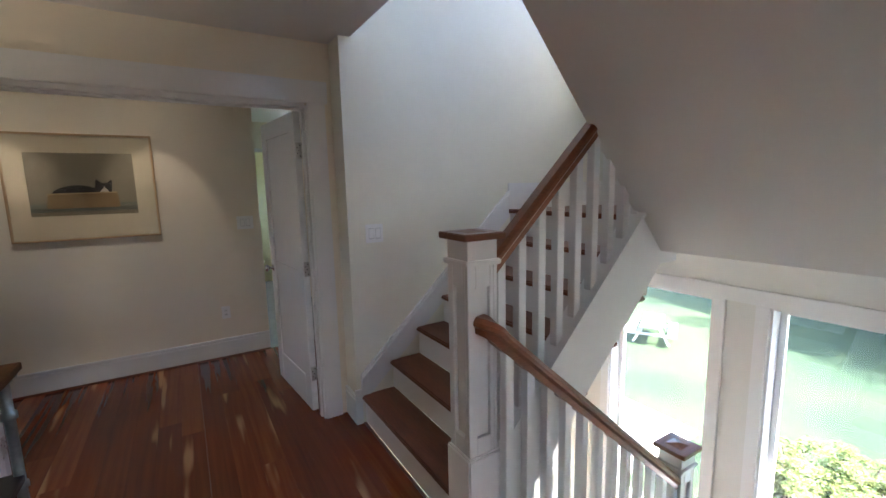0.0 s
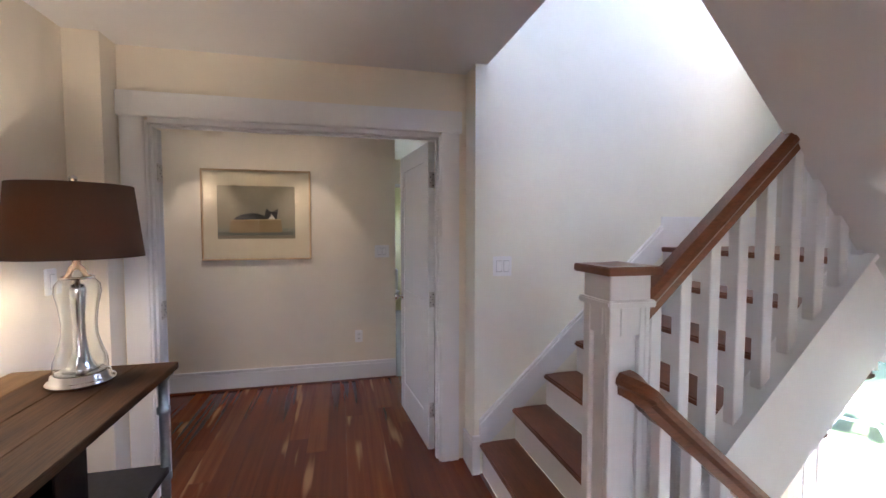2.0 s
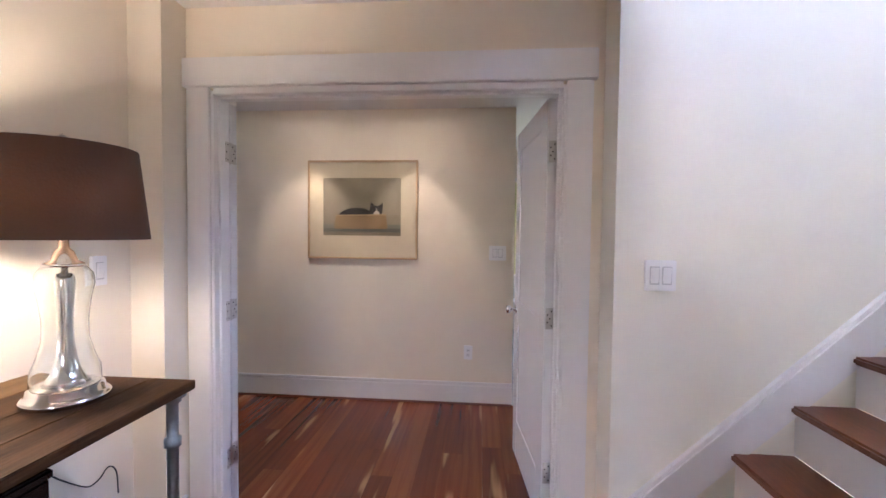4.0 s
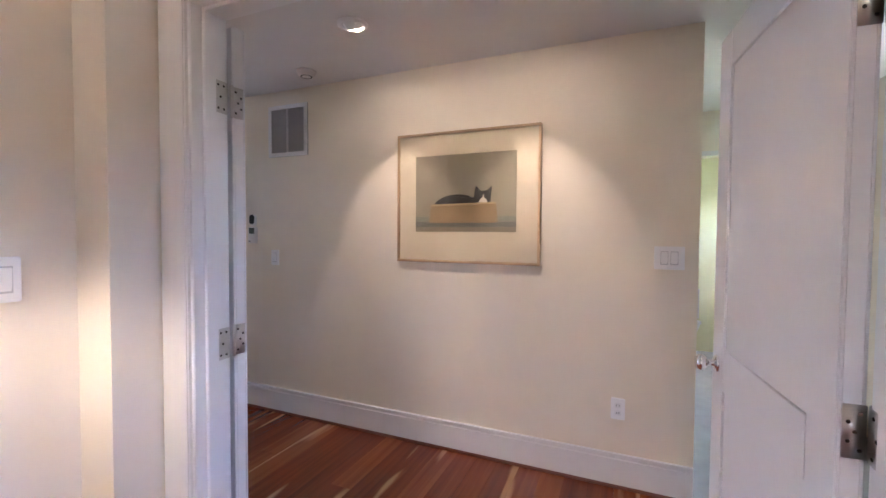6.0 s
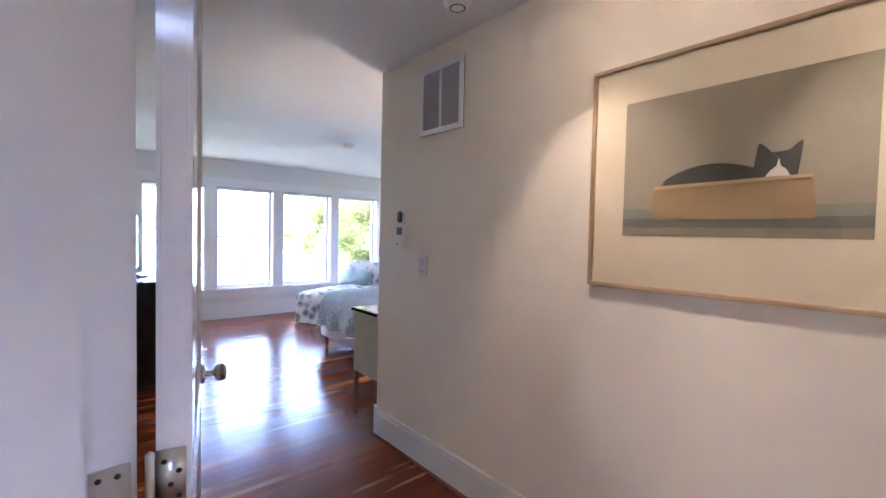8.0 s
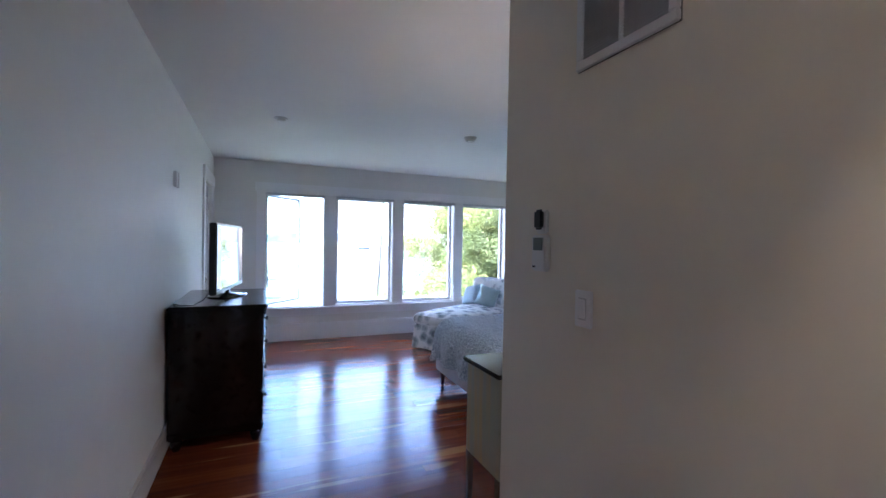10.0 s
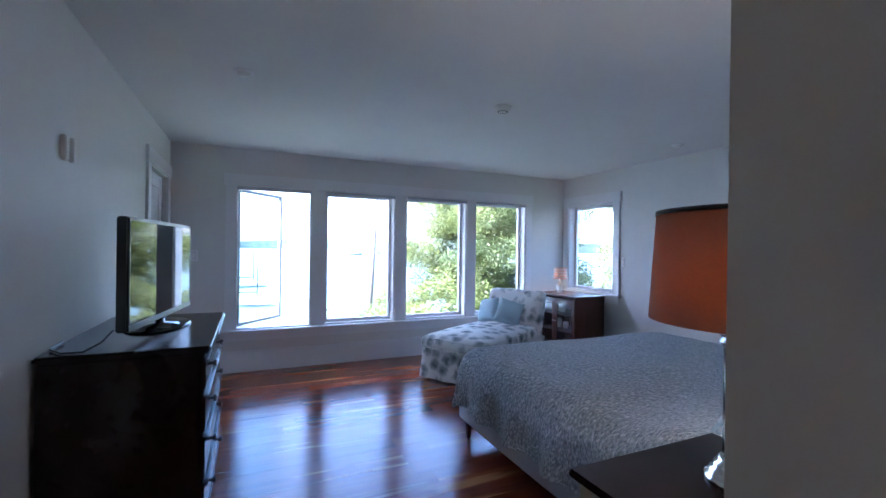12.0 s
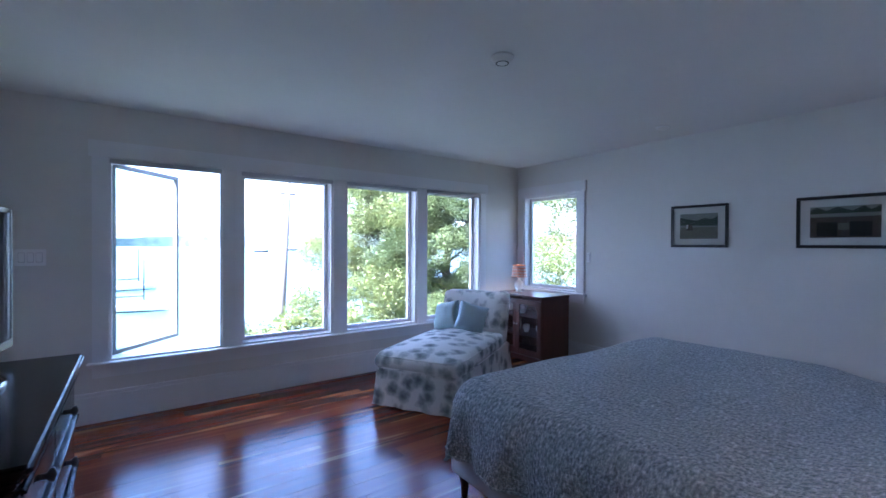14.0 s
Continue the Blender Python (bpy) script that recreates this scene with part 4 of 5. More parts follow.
part("tan_box", polygon([(-0.240, -0.152), (-0.228, -0.158), (0.202, -0.158), (0.213, -0.150), (0.200, -0.038), (-0.226, -0.048)], yb - 0.0012), paper("tan_basket", (0.19, 0.128, 0.058)), big, "tan box shape")
hump = [(-0.206, -0.048)] + [(-0.206 + 0.285 * t, -0.046 + 0.064 * math.sin(math.pi * min(1, t * 0.84 + 0.03)) ** 0.75) for t in [i / 14 for i in range(1, 14)]] + [(0.085, -0.020), (0.085, -0.044)]
INK = paper("charcoal_ink", (0.022, 0.020, 0.020))
part("dark_mound", polygon(hump, yb - 0.0028), INK, big, "dark mound shape")
part("dark_block", polygon([(x + 0.024, z) for x, z in ((0.036, -0.040), (0.142, -0.040), (0.148, 0.012), (0.152, 0.058), (0.146, 0.060), (0.122, 0.036), (0.082, 0.034), (0.056, 0.062), (0.048, 0.062), (0.040, 0.010))], yb - 0.003), INK, big, "dark block shape")
part("box_rim", polygon([(-0.226, -0.055), (0.200, -0.045), (0.201, -0.035), (-0.228, -0.043)], yb - 0.0046), paper("pale_rim", (0.30, 0.225, 0.12)), big)
part("pale_patch", polygon([(x + 0.024, z) for x, z in ((0.068, -0.036), (0.126, -0.036), (0.116, -0.016), (0.104, -0.008), (0.099, 0.016), (0.093, -0.008), (0.080, -0.018))], yb - 0.0048), paper("pale_ink", (0.45, 0.41, 0.35)), big)

FADED = paper("faded_sky", (0.30, 0.32, 0.27))
GREEN_BAND = paper("dark_green_band", (0.06, 0.085, 0.06))
UMBER_BAND = paper("umber_band", (0.10, 0.085, 0.065))
STRAW_BAND = paper("straw_band", (0.20, 0.20, 0.15))
for cx, w, lab in ((-4.75, 0.50, "small faded landscape print in a black frame"), (-3.735, 0.565, "wide dark print of buildings in a black frame")):
    pc = picture(pose(cx, NORTH, 1.565), w, 0.40, 0.025, BLACK_FRAME, lab, 0.022, PALE_MAT)
    a, b = -w / 2 + 0.085, w / 2 - 0.085
    part("print_sheet", boxed(a, b, -0.0125, -0.011, -0.118, 0.118), FADED, pc, "faded print")
    if w < 0.53:
        part("tree_band", polygon([(a, 0.01), (b, 0.0), (b, 0.09), (b - 0.05, 0.06), (b - 0.11, 0.075), (a + 0.15, 0.05), (a + 0.06, 0.07), (a, 0.085)], -0.0126), GREEN_BAND, pc)
        part("field_band", boxed(a, b, -0.0138, -0.0127, -0.118, -0.01), STRAW_BAND, pc)
        part("figure_block", polygon([(a + 0.06, -0.04), (a + 0.12, -0.04), (a + 0.11, 0.01), (a + 0.08, 0.02)], -0.0139), UMBER_BAND, pc)
        part("pale_block", polygon([(a + 0.06, -0.02), (a + 0.075, -0.02), (a + 0.075, 0.015), (a + 0.06, 0.015)], -0.0155), PALE_MAT, pc)
    else:
        part("tree_band", polygon([(a, 0.065), (b, 0.065), (b, 0.115), (b - 0.05, 0.085), (b - 0.09, 0.115), (b - 0.15, 0.08), (a + 0.16, 0.115), (a + 0.1, 0.085), (a + 0.04, 0.115), (a, 0.09)], -0.0126), GREEN_BAND, pc)
        part("house_band", boxed(a, b, -0.0138, -0.0127, -0.118, 0.038), UMBER_BAND, pc)
        for u in (0.04, 0.23):
            part("dark_opening", boxed(a + u, a + u + 0.12, -0.0150, -0.0139, -0.105, 0.0), BLACK_FRAME, pc)
        part("pale_opening", boxed(a + 0.165, a + 0.225, -0.0150, -0.0139, -0.06, -0.01), STRAW_BAND, pc)


# ---- hall: console table and lamp ----
def console_table():
    x0, x1, y0, y1, top = -0.922, -0.331, 0.36, 1.818, 0.924
    th = thing("console_table", pose(0, 0, 0), "old brown plank console table on steel pipe legs", "console table")
    n = 4
    for i in range(n):
        a = x0 + (x1 - x0) * i / n
        b = x0 + (x1 - x0) * (i + 1) / n
        bm = boxed(a + 0.0002, b - 0.0002, y0, y1, top - 0.03, top - random.uniform(0, 0.001), 0.003)
        part("top_board", bm, PALE_BOARD if i == 0 else TABLE_WOOD, th)
    part("shelf", boxed(x0 + 0.02, x1 - 0.03, y0 + 0.06, y1 - 0.035, 0.47, 0.50, 0.003), IRON, th, "dark lower shelf")
    for x in (x0 + 0.06, x1 - 0.045):
        for y in (y0 + 0.05, y1 - 0.05):
            prof = [(0, 0), (0.035, 0), (0.035, 0.008), (0.017, 0.012), (0.017, 0.44), (0.024, 0.445), (0.024, 0.465), (0.017, 0.469), (0.017, 0.72), (0.025, 0.725), (0.025, 0.75), (0.017, 0.755), (0.017, 0.862), (0.026, 0.868), (0.026, 0.880), (0.040, 0.884), (0.040, 0.891), (0, 0.891)]
            leg = part("pipe_leg", lathe(prof, 16, (x, y)), PIPE, th, "galvanised pipe leg with couplings")
    for y in (y0 + 0.05, y1 - 0.05):
        part("cross_pipe", sweep([(x0 + 0.06, y, 0.455), (x1 - 0.045, y, 0.455)], disc_outline(0.014)), PIPE, th)
    return th


console_table()


def hall_lamp():
    th = thing("table_lamp", pose(-0.585, 1.62, 0.924), "glass and chrome table lamp with a dark brown shade, lit", "table lamp")
    part("foot", lathe([(0, 0), (0.098, 0), (0.104, 0.006), (0.104, 0.016), (0.096, 0.022), (0.090, 0.026), (0.088, 0.040), (0.076, 0.048), (0, 0.050)], 40), CHROME, th, "chrome round foot")
    part("stem", lathe([(0, 0.05), (0.056, 0.05), (0.046, 0.062), (0.034, 0.085), (0.025, 0.12), (0.019, 0.17), (0.018, 0.24), (0.023, 0.31), (0.025, 0.345), (0.020, 0.362), (0.008, 0.366), (0.008, 0.385), (0, 0.385)], 32), CHROME, th, "flared chrome stem")
    out = [(0.082, 0.05), (0.080, 0.09), (0.066, 0.13), (0.054, 0.18), (0.053, 0.23), (0.060, 0.29), (0.069, 0.335), (0.066, 0.365), (0.050, 0.385), (0.036, 0.392)]
    shell = out + [(r - 0.0025, z) for r, z in out[::-1]]
    g = part("glass_body", lathe(shell, 40), CLEAR, th, "clear waisted glass body")
    g.visible_shadow = False
    part("cap", lathe([(0, 0.385), (0.052, 0.385), (0.050, 0.394), (0.032, 0.402), (0.024, 0.425), (0.012, 0.438), (0.010, 0.50), (0, 0.50)], 28), CHROME, th, "chrome cap")
    sh = [(0.206, 0.462), (0.178, 0.722)]
    part("shade", lathe(sh + [(sh[1][0] - 0.003, sh[1][1]), (sh[0][0] - 0.003, sh[0][1]), sh[0]], 56), BROWN_SHADE, th, "dark brown drum shade")
    part("harp", lathe([(0, 0.50), (0.006, 0.50), (0.006, 0.735), (0.012, 0.74), (0.012, 0.752), (0, 0.76)], 16), CHROME, th, "chrome finial")
    for i in range(3):
        a = i * 2.094
        part("shade_spoke", sweep([(0.006 * math.cos(a), 0.006 * math.sin(a), 0.722), (0.176 * math.cos(a), 0.176 * math.sin(a), 0.722)], disc_outline(0.002, 6)), CHROME, th)
    bulb = [(0, 0.50), (0.014, 0.505), (0.028, 0.55), (0.030, 0.58), (0.020, 0.605), (0, 0.61)]
    b = part("bulb", lathe(bulb, 20, (-0.045, 0.0)), LIT, th, "lit bulb")
    return th


hall_lamp()


lead = thing("lamp_cord", pose(0, 0, 0), "thin dark lamp cord hanging behind the console table", "cable")
part("cord", sweep(eased([(-0.915, 1.66, 0.92), (-0.918, 1.80, 0.62), (-0.916, 1.98, 0.43), (-0.914, 2.05, 0.41), (-0.914, 2.10, 0.44), (-0.916, 2.14, 0.40), (-0.917, 2.15, 0.30)], 4), disc_outline(0.003, 6)), BLACK, lead)
crate = thing("box", pose(-0.62, 1.42, 0.50), "dark wooden box on the console table's lower shelf", "box")
part("body", boxed(-0.10, 0.10, -0.09, 0.09, 0.0, 0.26, 0.006), DARK, crate)
part("lid", boxed(-0.106, 0.106, -0.096, 0.096, 0.26, 0.285, 0.006), DARK, crate)
part("clasp", boxed(-0.015, 0.015, 0.09, 0.098, 0.215, 0.265, 0.002), IRON, crate, "small metal clasp")


# ---- bedroom ----
def dresser():
    x0, x1, y0, y1, top = -5.085, -4.04, 2.535, 3.12, 0.945
    th = thing("dresser", pose(0, 0, 0), "dark espresso wooden dresser with moulded drawers", "dresser")
    part("body", boxed(x0 + 0.02, x1 - 0.02, y0, y1 - 0.04, 0.10, top - 0.035, 0.004), DARK, th)
    part("top", boxed(x0, x1, y0 - 0.005, y1 + 0.01, top - 0.028, top, 0.008), DARK, th)
    part("top_moulding", boxed(x0 + 0.01, x1 - 0.01, y0, y1 - 0.008, top - 0.045, top - 0.028, 0.006), DARK, th)
    part("plinth", boxed(x0 + 0.01, x1 - 0.01, y0, y1 - 0.015, 0.075, 0.125, 0.008), DARK, th)
    for x in (x0 + 0.05, x1 - 0.05):
        for y in (y0 + 0.05, y1 - 0.06):
            part("foot", lathe([(0, 0), (0.022, 0), (0.030, 0.02), (0.038, 0.05), (0.032, 0.075), (0, 0.075)], 16, (x, y)), DARK, th)
    zs = [0.135, 0.345, 0.55, 0.735, 0.895]
    for za, zb in zip(zs, zs[1:]):
        halves = [(x0 + 0.035, x1 - 0.035)] if za < 0.5 else [(x0 + 0.035, (x0 + x1) / 2 - 0.006), ((x0 + x1) / 2 + 0.006, x1 - 0.035)]
        for a, b in halves:
            dr = part("drawer", boxed(a, b, y1 - 0.042, y1 - 0.016, za + 0.006, zb - 0.006, 0.006), DARK, th)
            part("drawer_moulding", boxed(a, b, y1 - 0.018, y1 - 0.002, zb - 0.028, zb - 0.008, 0.006), DARK, dr)
            cs = [(a + b) / 2] if b - a < 0.6 else [a + (b - a) * 0.25, a + (b - a) * 0.75]
            for c in cs:
                bm = lathe([(0, 0), (0.008, 0), (0.007, 0.012), (0.015, 0.018), (0.017, 0.026), (0, 0.032)], 16)
                bmesh.ops.transform(bm, matrix=Matrix.Translation((c, y1 - 0.016, (za + zb) / 2 - 0.01)) @ Matrix.Rotation(-math.pi / 2, 4, "X"), verts=bm.verts)
                part("knob", bm, IRON, dr, "dark metal knob")
    return th


dresser()


def television():
    th = thing("television", pose(-4.64, 2.86, 0.945, 0, 0, 172), "flat black television on an oval foot", "television")
    w, h, z0 = 0.462, 0.505, 0.05
    part("case", boxed(-w, w, 0.0, 0.045, z0, z0 + h, 0.006), BLACK, th)
    part("rear_bulge", boxed(-w * 0.7, w * 0.7, 0.045, 0.075, z0 + 0.05, z0 + h * 0.75, 0.02), BLACK, th)
    part("screen", boxed(-w + 0.018, w - 0.018, -0.003, 0.001, z0 + 0.03, z0 + h - 0.018, 0.0), SCREEN, th, "glossy dark screen")
    part("lower_bezel", boxed(-w + 0.003, w - 0.003, -0.005, 0.001, z0 + 0.002, z0 + 0.028, 0.002), BLACK, th)
    for s in (-1, 1):
        part("side_bezel", boxed(*sorted((s * (w - 0.016), s * (w - 0.002))), -0.005, 0.001, z0 + 0.03, z0 + h - 0.004, 0.002), BLACK, th)
    bm = lathe([(0, 0), (0.135, 0), (0.138, 0.006), (0.125, 0.013), (0.02, 0.022), (0.02, 0.06), (0, 0.06)], 40)
    for v in bm.verts:
        v.co.x *= 1.75 if v.co.z < 0.02 else 2.0
        v.co.y += 0.02
    part("foot", bm, SCREEN, th, "glossy oval foot")
    return th


television()
cable = thing("power_cable", pose(0, 0, 0), "thin black cable behind the television", "cable")
part("cord", sweep([(-4.13, 2.76, 1.02), (-4.09, 2.73, 0.98), (-4.06, 2.68, 0.953), (-4.07, 2.61, 0.951), (-4.15, 2.55, 0.953), (-4.30, 2.545, 0.955)], disc_outline(0.004, 6)), BLACK, cable)


def drape(x0, x1, y0, y1, top, hem, r, head_open, nx=90, ny=90, bump=None):
    """A cover that lies on a rectangle and falls over its edges with a rounded bend. The +x side stays flat."""
    drop = top - hem
    over = r * math.pi / 2 + (drop - r)
    bm = bmesh.new()
    grid = []
    for i in range(nx + 1):
        row = []
        sx = (x0 + r - over) + (x1 - (x0 + r - over)) * i / nx
        for j in range(ny + 1):
            sy = (y0 + r - over) + ((y1 - r + over) - (y0 + r - over)) * j / ny
            cx, cy = max(sx, x0 + r), min(max(sy, y0 + r), y1 - r)
            dx, dy = sx - cx, sy - cy
            d = math.hypot(dx, dy)
            d = min(d, over * 1.10)
            n = noise.noise(Vector((sx * 1.3, sy * 1.3, 0.3)))
            if d < 1e-6:
                p = Vector((sx, sy, top + 0.02 * n + 0.008 * noise.noise(Vector((sx * 5, sy * 3, 2)))))
            else:
                ux, uy = dx / math.hypot(dx, dy), dy / math.hypot(dx, dy)
                a = min(d / r, math.pi / 2)
                o, fall = r * math.sin(a), r * (1 - math.cos(a)) + max(0, d - r * math.pi / 2)
                along = sx * abs(uy) + sy * abs(ux)
                f = max(0, fall - r * 0.6) / drop
                calm = max(0.0, 1 - 1.9 * min(abs(ux), abs(uy)))
                o += f * (calm * (0.044 * math.sin(along * 17) + 0.014 * math.sin(along * 38 + 1)) + 0.030 + 0.03 * (1 - calm) * math.sin(9 * math.atan2(uy, ux)))
                p = Vector((cx + ux * o, cy + uy * o, top + 0.02 * n + 0.008 * noise.noise(Vector((sx * 5, sy * 3, 2))) - fall))
            if bump:
                p.z += bump(p.x, p.y) if d < r else 0
            row.append(bm.verts.new(p))
        grid.append(row)
    for i in range(nx):
        for j in range(ny):
            bm.faces.new((grid[i][j], grid[i + 1][j], grid[i + 1][j + 1], grid[i][j + 1]))
    bmesh.ops.recalc_face_normals(bm, faces=bm.faces)
    edge = [grid[i][0].co.copy() for i in range(nx, -1, -1)] + [grid[0][j].co.copy() for j in range(1, ny + 1)] + [grid[i][ny].co.copy() for i in range(1, nx + 1)]
    return bm, edge


def pillow_mesh(w, h, t, n=20, sag=0.0):
    """A stuffed pillow in the x-z plane, t thick in y, corners drawn in to points."""
    bm = bmesh.new()
    sides = []
    for s in (-1, 1):
        g = []
        for i in range(n + 1):
            row = []
            for j in range(n + 1):
                u, v = 2 * i / n - 1, 2 * j / n - 1
                k = (max(0, 1 - abs(u) ** 2.6) * max(0, 1 - abs(v) ** 2.6)) ** 0.42
                pull = 1 - 0.07 * (1 - abs(v) ** 2) * abs(u) ** 3
                pull2 = 1 - 0.07 * (1 - abs(u) ** 2) * abs(v) ** 3
                wr = 0.006 * noise.noise(Vector((u * 2.5, v * 2.5, s)))
                row.append(bm.verts.new((u * w / 2 * pull, s * (t / 2 * k + wr * k), v * h / 2 * pull2 - sag * k * 0.05)))
            g.append(row)
        for i in range(n):
            for j in range(n):
                bm.faces.new((g[i][j], g[i + 1][j], g[i + 1][j + 1], g[i][j + 1]))
    bmesh.ops.remove_doubles(bm, verts=bm.verts, dist=0.0008)
    bmesh.ops.recalc_face_normals(bm, faces=bm.faces)
    for f in bm.faces:
        f.smooth = True
    return bm


def soft_box(x0, x1, y0, y1, z0, z1, r, puff=0.0, n=10):
    """A stuffed block with rounded edges and a domed top."""
    bm = boxed(x0, x1, y0, y1, z0, z1)
    bmesh.ops.subdivide_edges(bm, edges=bm.edges, cuts=n, use_grid_fill=True)
    cx, cy, cz = (x0 + x1) / 2, (y0 + y1) / 2, (z0 + z1) / 2
    hx, hy, hz = (x1 - x0) / 2, (y1 - y0) / 2, (z1 - z0) / 2
    for v in bm.verts:
        p = v.co - Vector((cx, cy, cz))
        q = Vector((max(-hx + r, min(hx - r, p.x)), max(-hy + r, min(hy - r, p.y)), max(-hz + r, min(hz - r, p.z))))
        d = p - q
        if d.length > 1e-6:
            p = q + d.normalized() * r
        if puff:
            p.z += puff * (1 - (p.x / hx) ** 2) * (1 - (p.y / hy) ** 2) * (1 if p.z > 0 else 0)
        p += 0.006 * Vector((noise.noise(p * 5), noise.noise(p * 5 + Vector((9, 0, 0))), noise.noise(p * 5 + Vector((0, 9, 0)))))
        v.co = p + Vector((cx, cy, cz))
    for f in bm.faces:
        f.smooth = True
    return bm


def bed():
    th = thing("bed", pose(0, 0, 0), "wide made bed with a grey upholstered base", "bed")
    x0, x1, y0, y1 = -4.76, -2.50, 4.68, 6.70
    part("base", soft_box(x0, x1, y0, y1, 0.13, 0.34, 0.03), UPHOLSTERY, th, "grey upholstered base")
    part("mattress", soft_box(x0 + 0.01, x1, y0 + 0.01, y1 - 0.01, 0.34, 0.565, 0.06), PLASTIC, th)
    for x in (x0 + 0.06, x1 - 0.08):
        for y in (y0 + 0.06, y1 - 0.06):
            part("leg", lathe([(0, 0), (0.014, 0), (0.018, 0.02), (0.024, 0.09), (0.030, 0.11), (0.026, 0.13), (0, 0.13)], 16, (x, y)), MAHOG, th, "turned dark wooden leg")
    return th


bed()


def dip(x, y):
    a = -0.05 * math.exp(-((x + 3.35) / 0.16) ** 2) * (0.6 + 0.4 * math.sin(y * 2.0))
    return a + 0.05 * math.exp(-((x + 2.9) / 0.25) ** 2)


cover = thing("bedspread", pose(0, 0, 0), "blue-grey quilted bedspread hanging over the bed", "bedspread")
quilt, edge = drape(-4.78, -2.62, 4.63, 6.75, 0.665, 0.30, 0.17, True, 110, 110, dip)
part("quilt", quilt, QUILT, cover, "", True)
part("hem", sweep(edge, disc_outline(0.007, 6)), QUILT, cover, "corded hem")
pl = thing("pillow", pose(-2.83, 5.15, 0.875, -38, 0, -90), "pale blue patterned pillow at the bed's head", "pillow", "bed pillows")
part("sham", pillow_mesh(0.66, 0.50, 0.18), SHAM, pl)
copy_thing(pl, pose(-3.07, 5.97, 0.875, -42, 0, -82))
pl2 = thing("pillow", pose(-2.64, 5.14, 0.885, -22, 0, -90), "floral pillow behind the blue pillow", "pillow", "bed pillows")
part("sham", pillow_mesh(0.70, 0.5, 0.18), FLORAL, pl2)

NIGHT_PAINT = recolor(material("distressed_cream_green_paint", (0.5, 0.5, 0.36), 0.5, 0, 0.1, 30, 0.1), [(0.40, (0.42, 0.44, 0.33)), (0.62, (0.55, 0.44, 0.22))], 3.0, (6, 6, 0.3))


def nightstand():
    x0, x1, y0, y1, top = -2.824, -2.47, 4.03, 4.60, 0.816
    th = thing("nightstand", pose(0, 0, 0), "painted cream-green bedside chest with a dark top", "nightstand")
    part("top", boxed(x0, x1, y0, y1, top - 0.022, top, 0.006), DARK, th, "dark wooden top")
    part("body", boxed(x0 + 0.02, x1 - 0.005, y0 + 0.02, y1 - 0.02, 0.34, top - 0.022, 0.003), NIGHT_PAINT, th)
    for a, b in ((0.35, 0.565), (0.575, 0.785)):
        dr = part("drawer", boxed(x0 + 0.008, x0 + 0.02, y0 + 0.035, y1 - 0.035, a, b, 0.004), NIGHT_PAINT, th)
        bm = lathe([(0, 0), (0.008, 0), (0.016, 0.016), (0.012, 0.026), (0, 0.028)], 14)
        bmesh.ops.transform(bm, matrix=Matrix.Translation((x0 + 0.008, (y0 + y1) / 2, (a + b) / 2)) @ Matrix.Rotation(-math.pi / 2, 4, "Y"), verts=bm.verts)
        part("knob", bm, NICKEL, dr, "small metal knob")
    for x in (x0 + 0.035, x1 - 0.03):
        for y in (y0 + 0.035, y1 - 0.035):
            bm = boxed(x - 0.016, x + 0.016, y - 0.016, y + 0.016, 0, 0.345, 0.002)
            for v in bm.verts:
                if v.co.z < 0.1:
                    v.co.x, v.co.y = x + (v.co.x - x) * 0.65, y + (v.co.y - y) * 0.65
            part("leg", bm, LEG_BROWN, th)
    return th


nightstand()


def bedside_lamp():
    th = thing("table_lamp", pose(-2.60, 4.377, 0.816), "clear glass column lamp with a rust drum shade, lit", "table lamp")
    part("foot", lathe([(0, 0), (0.078, 0), (0.080, 0.010), (0.070, 0.014), (0.070, 0.026), (0.060, 0.030), (0.060, 0.042), (0.051, 0.046), (0.051, 0.056), (0.045, 0.060), (0, 0.060)], 36), CHROME, th, "stepped metal foot")
    part("column", lathe([(0.0395, 0.061), (0.042, 0.061), (0.042, 0.334), (0.0395, 0.334), (0.0395, 0.061)], 48), CLEAR, th, "clear glass column")
    part("collar", lathe([(0, 0.335), (0.050, 0.335), (0.052, 0.345), (0.046, 0.352), (0.052, 0.36), (0.050, 0.372), (0.018, 0.378), (0.010, 0.39), (0.010, 0.42), (0, 0.42)], 28), CHROME, th, "ringed metal collar")
    part("shade", lathe([(0.212, 0.392), (0.196, 0.665), (0.193, 0.665), (0.209, 0.392), (0.212, 0.392)], 56), ORANGE_SHADE, th, "rust-coloured drum shade")
    part("shade_hem", lathe([(0.199, 0.656), (0.198, 0.667), (0.193, 0.667), (0.194, 0.656), (0.199, 0.656)], 56), BLACK, th, "dark top trim")
    part("harp", lathe([(0, 0.42), (0.004, 0.42), (0.004, 0.66), (0, 0.66)], 12), CHROME, th)
    for i in range(3):
        a = i * 2.094
        part("shade_spoke", sweep([(0.005 * math.cos(a), 0.005 * math.sin(a), 0.652), (0.194 * math.cos(a), 0.194 * math.sin(a), 0.652)], disc_outline(0.002, 6)), CHROME, th)
    part("finial", lathe([(0, 0.657), (0.010, 0.660), (0.008, 0.668), (0.022, 0.680), (0.024, 0.692), (0.016, 0.704), (0, 0.708)], 20), CLEAR, th, "glass finial")
    part("bulb", lathe([(0, 0.425), (0.014, 0.43), (0.028, 0.48), (0.028, 0.51), (0, 0.54)], 18, (0.04, 0.0)), LIT, th, "lit bulb")
    return th


bedside_lamp()


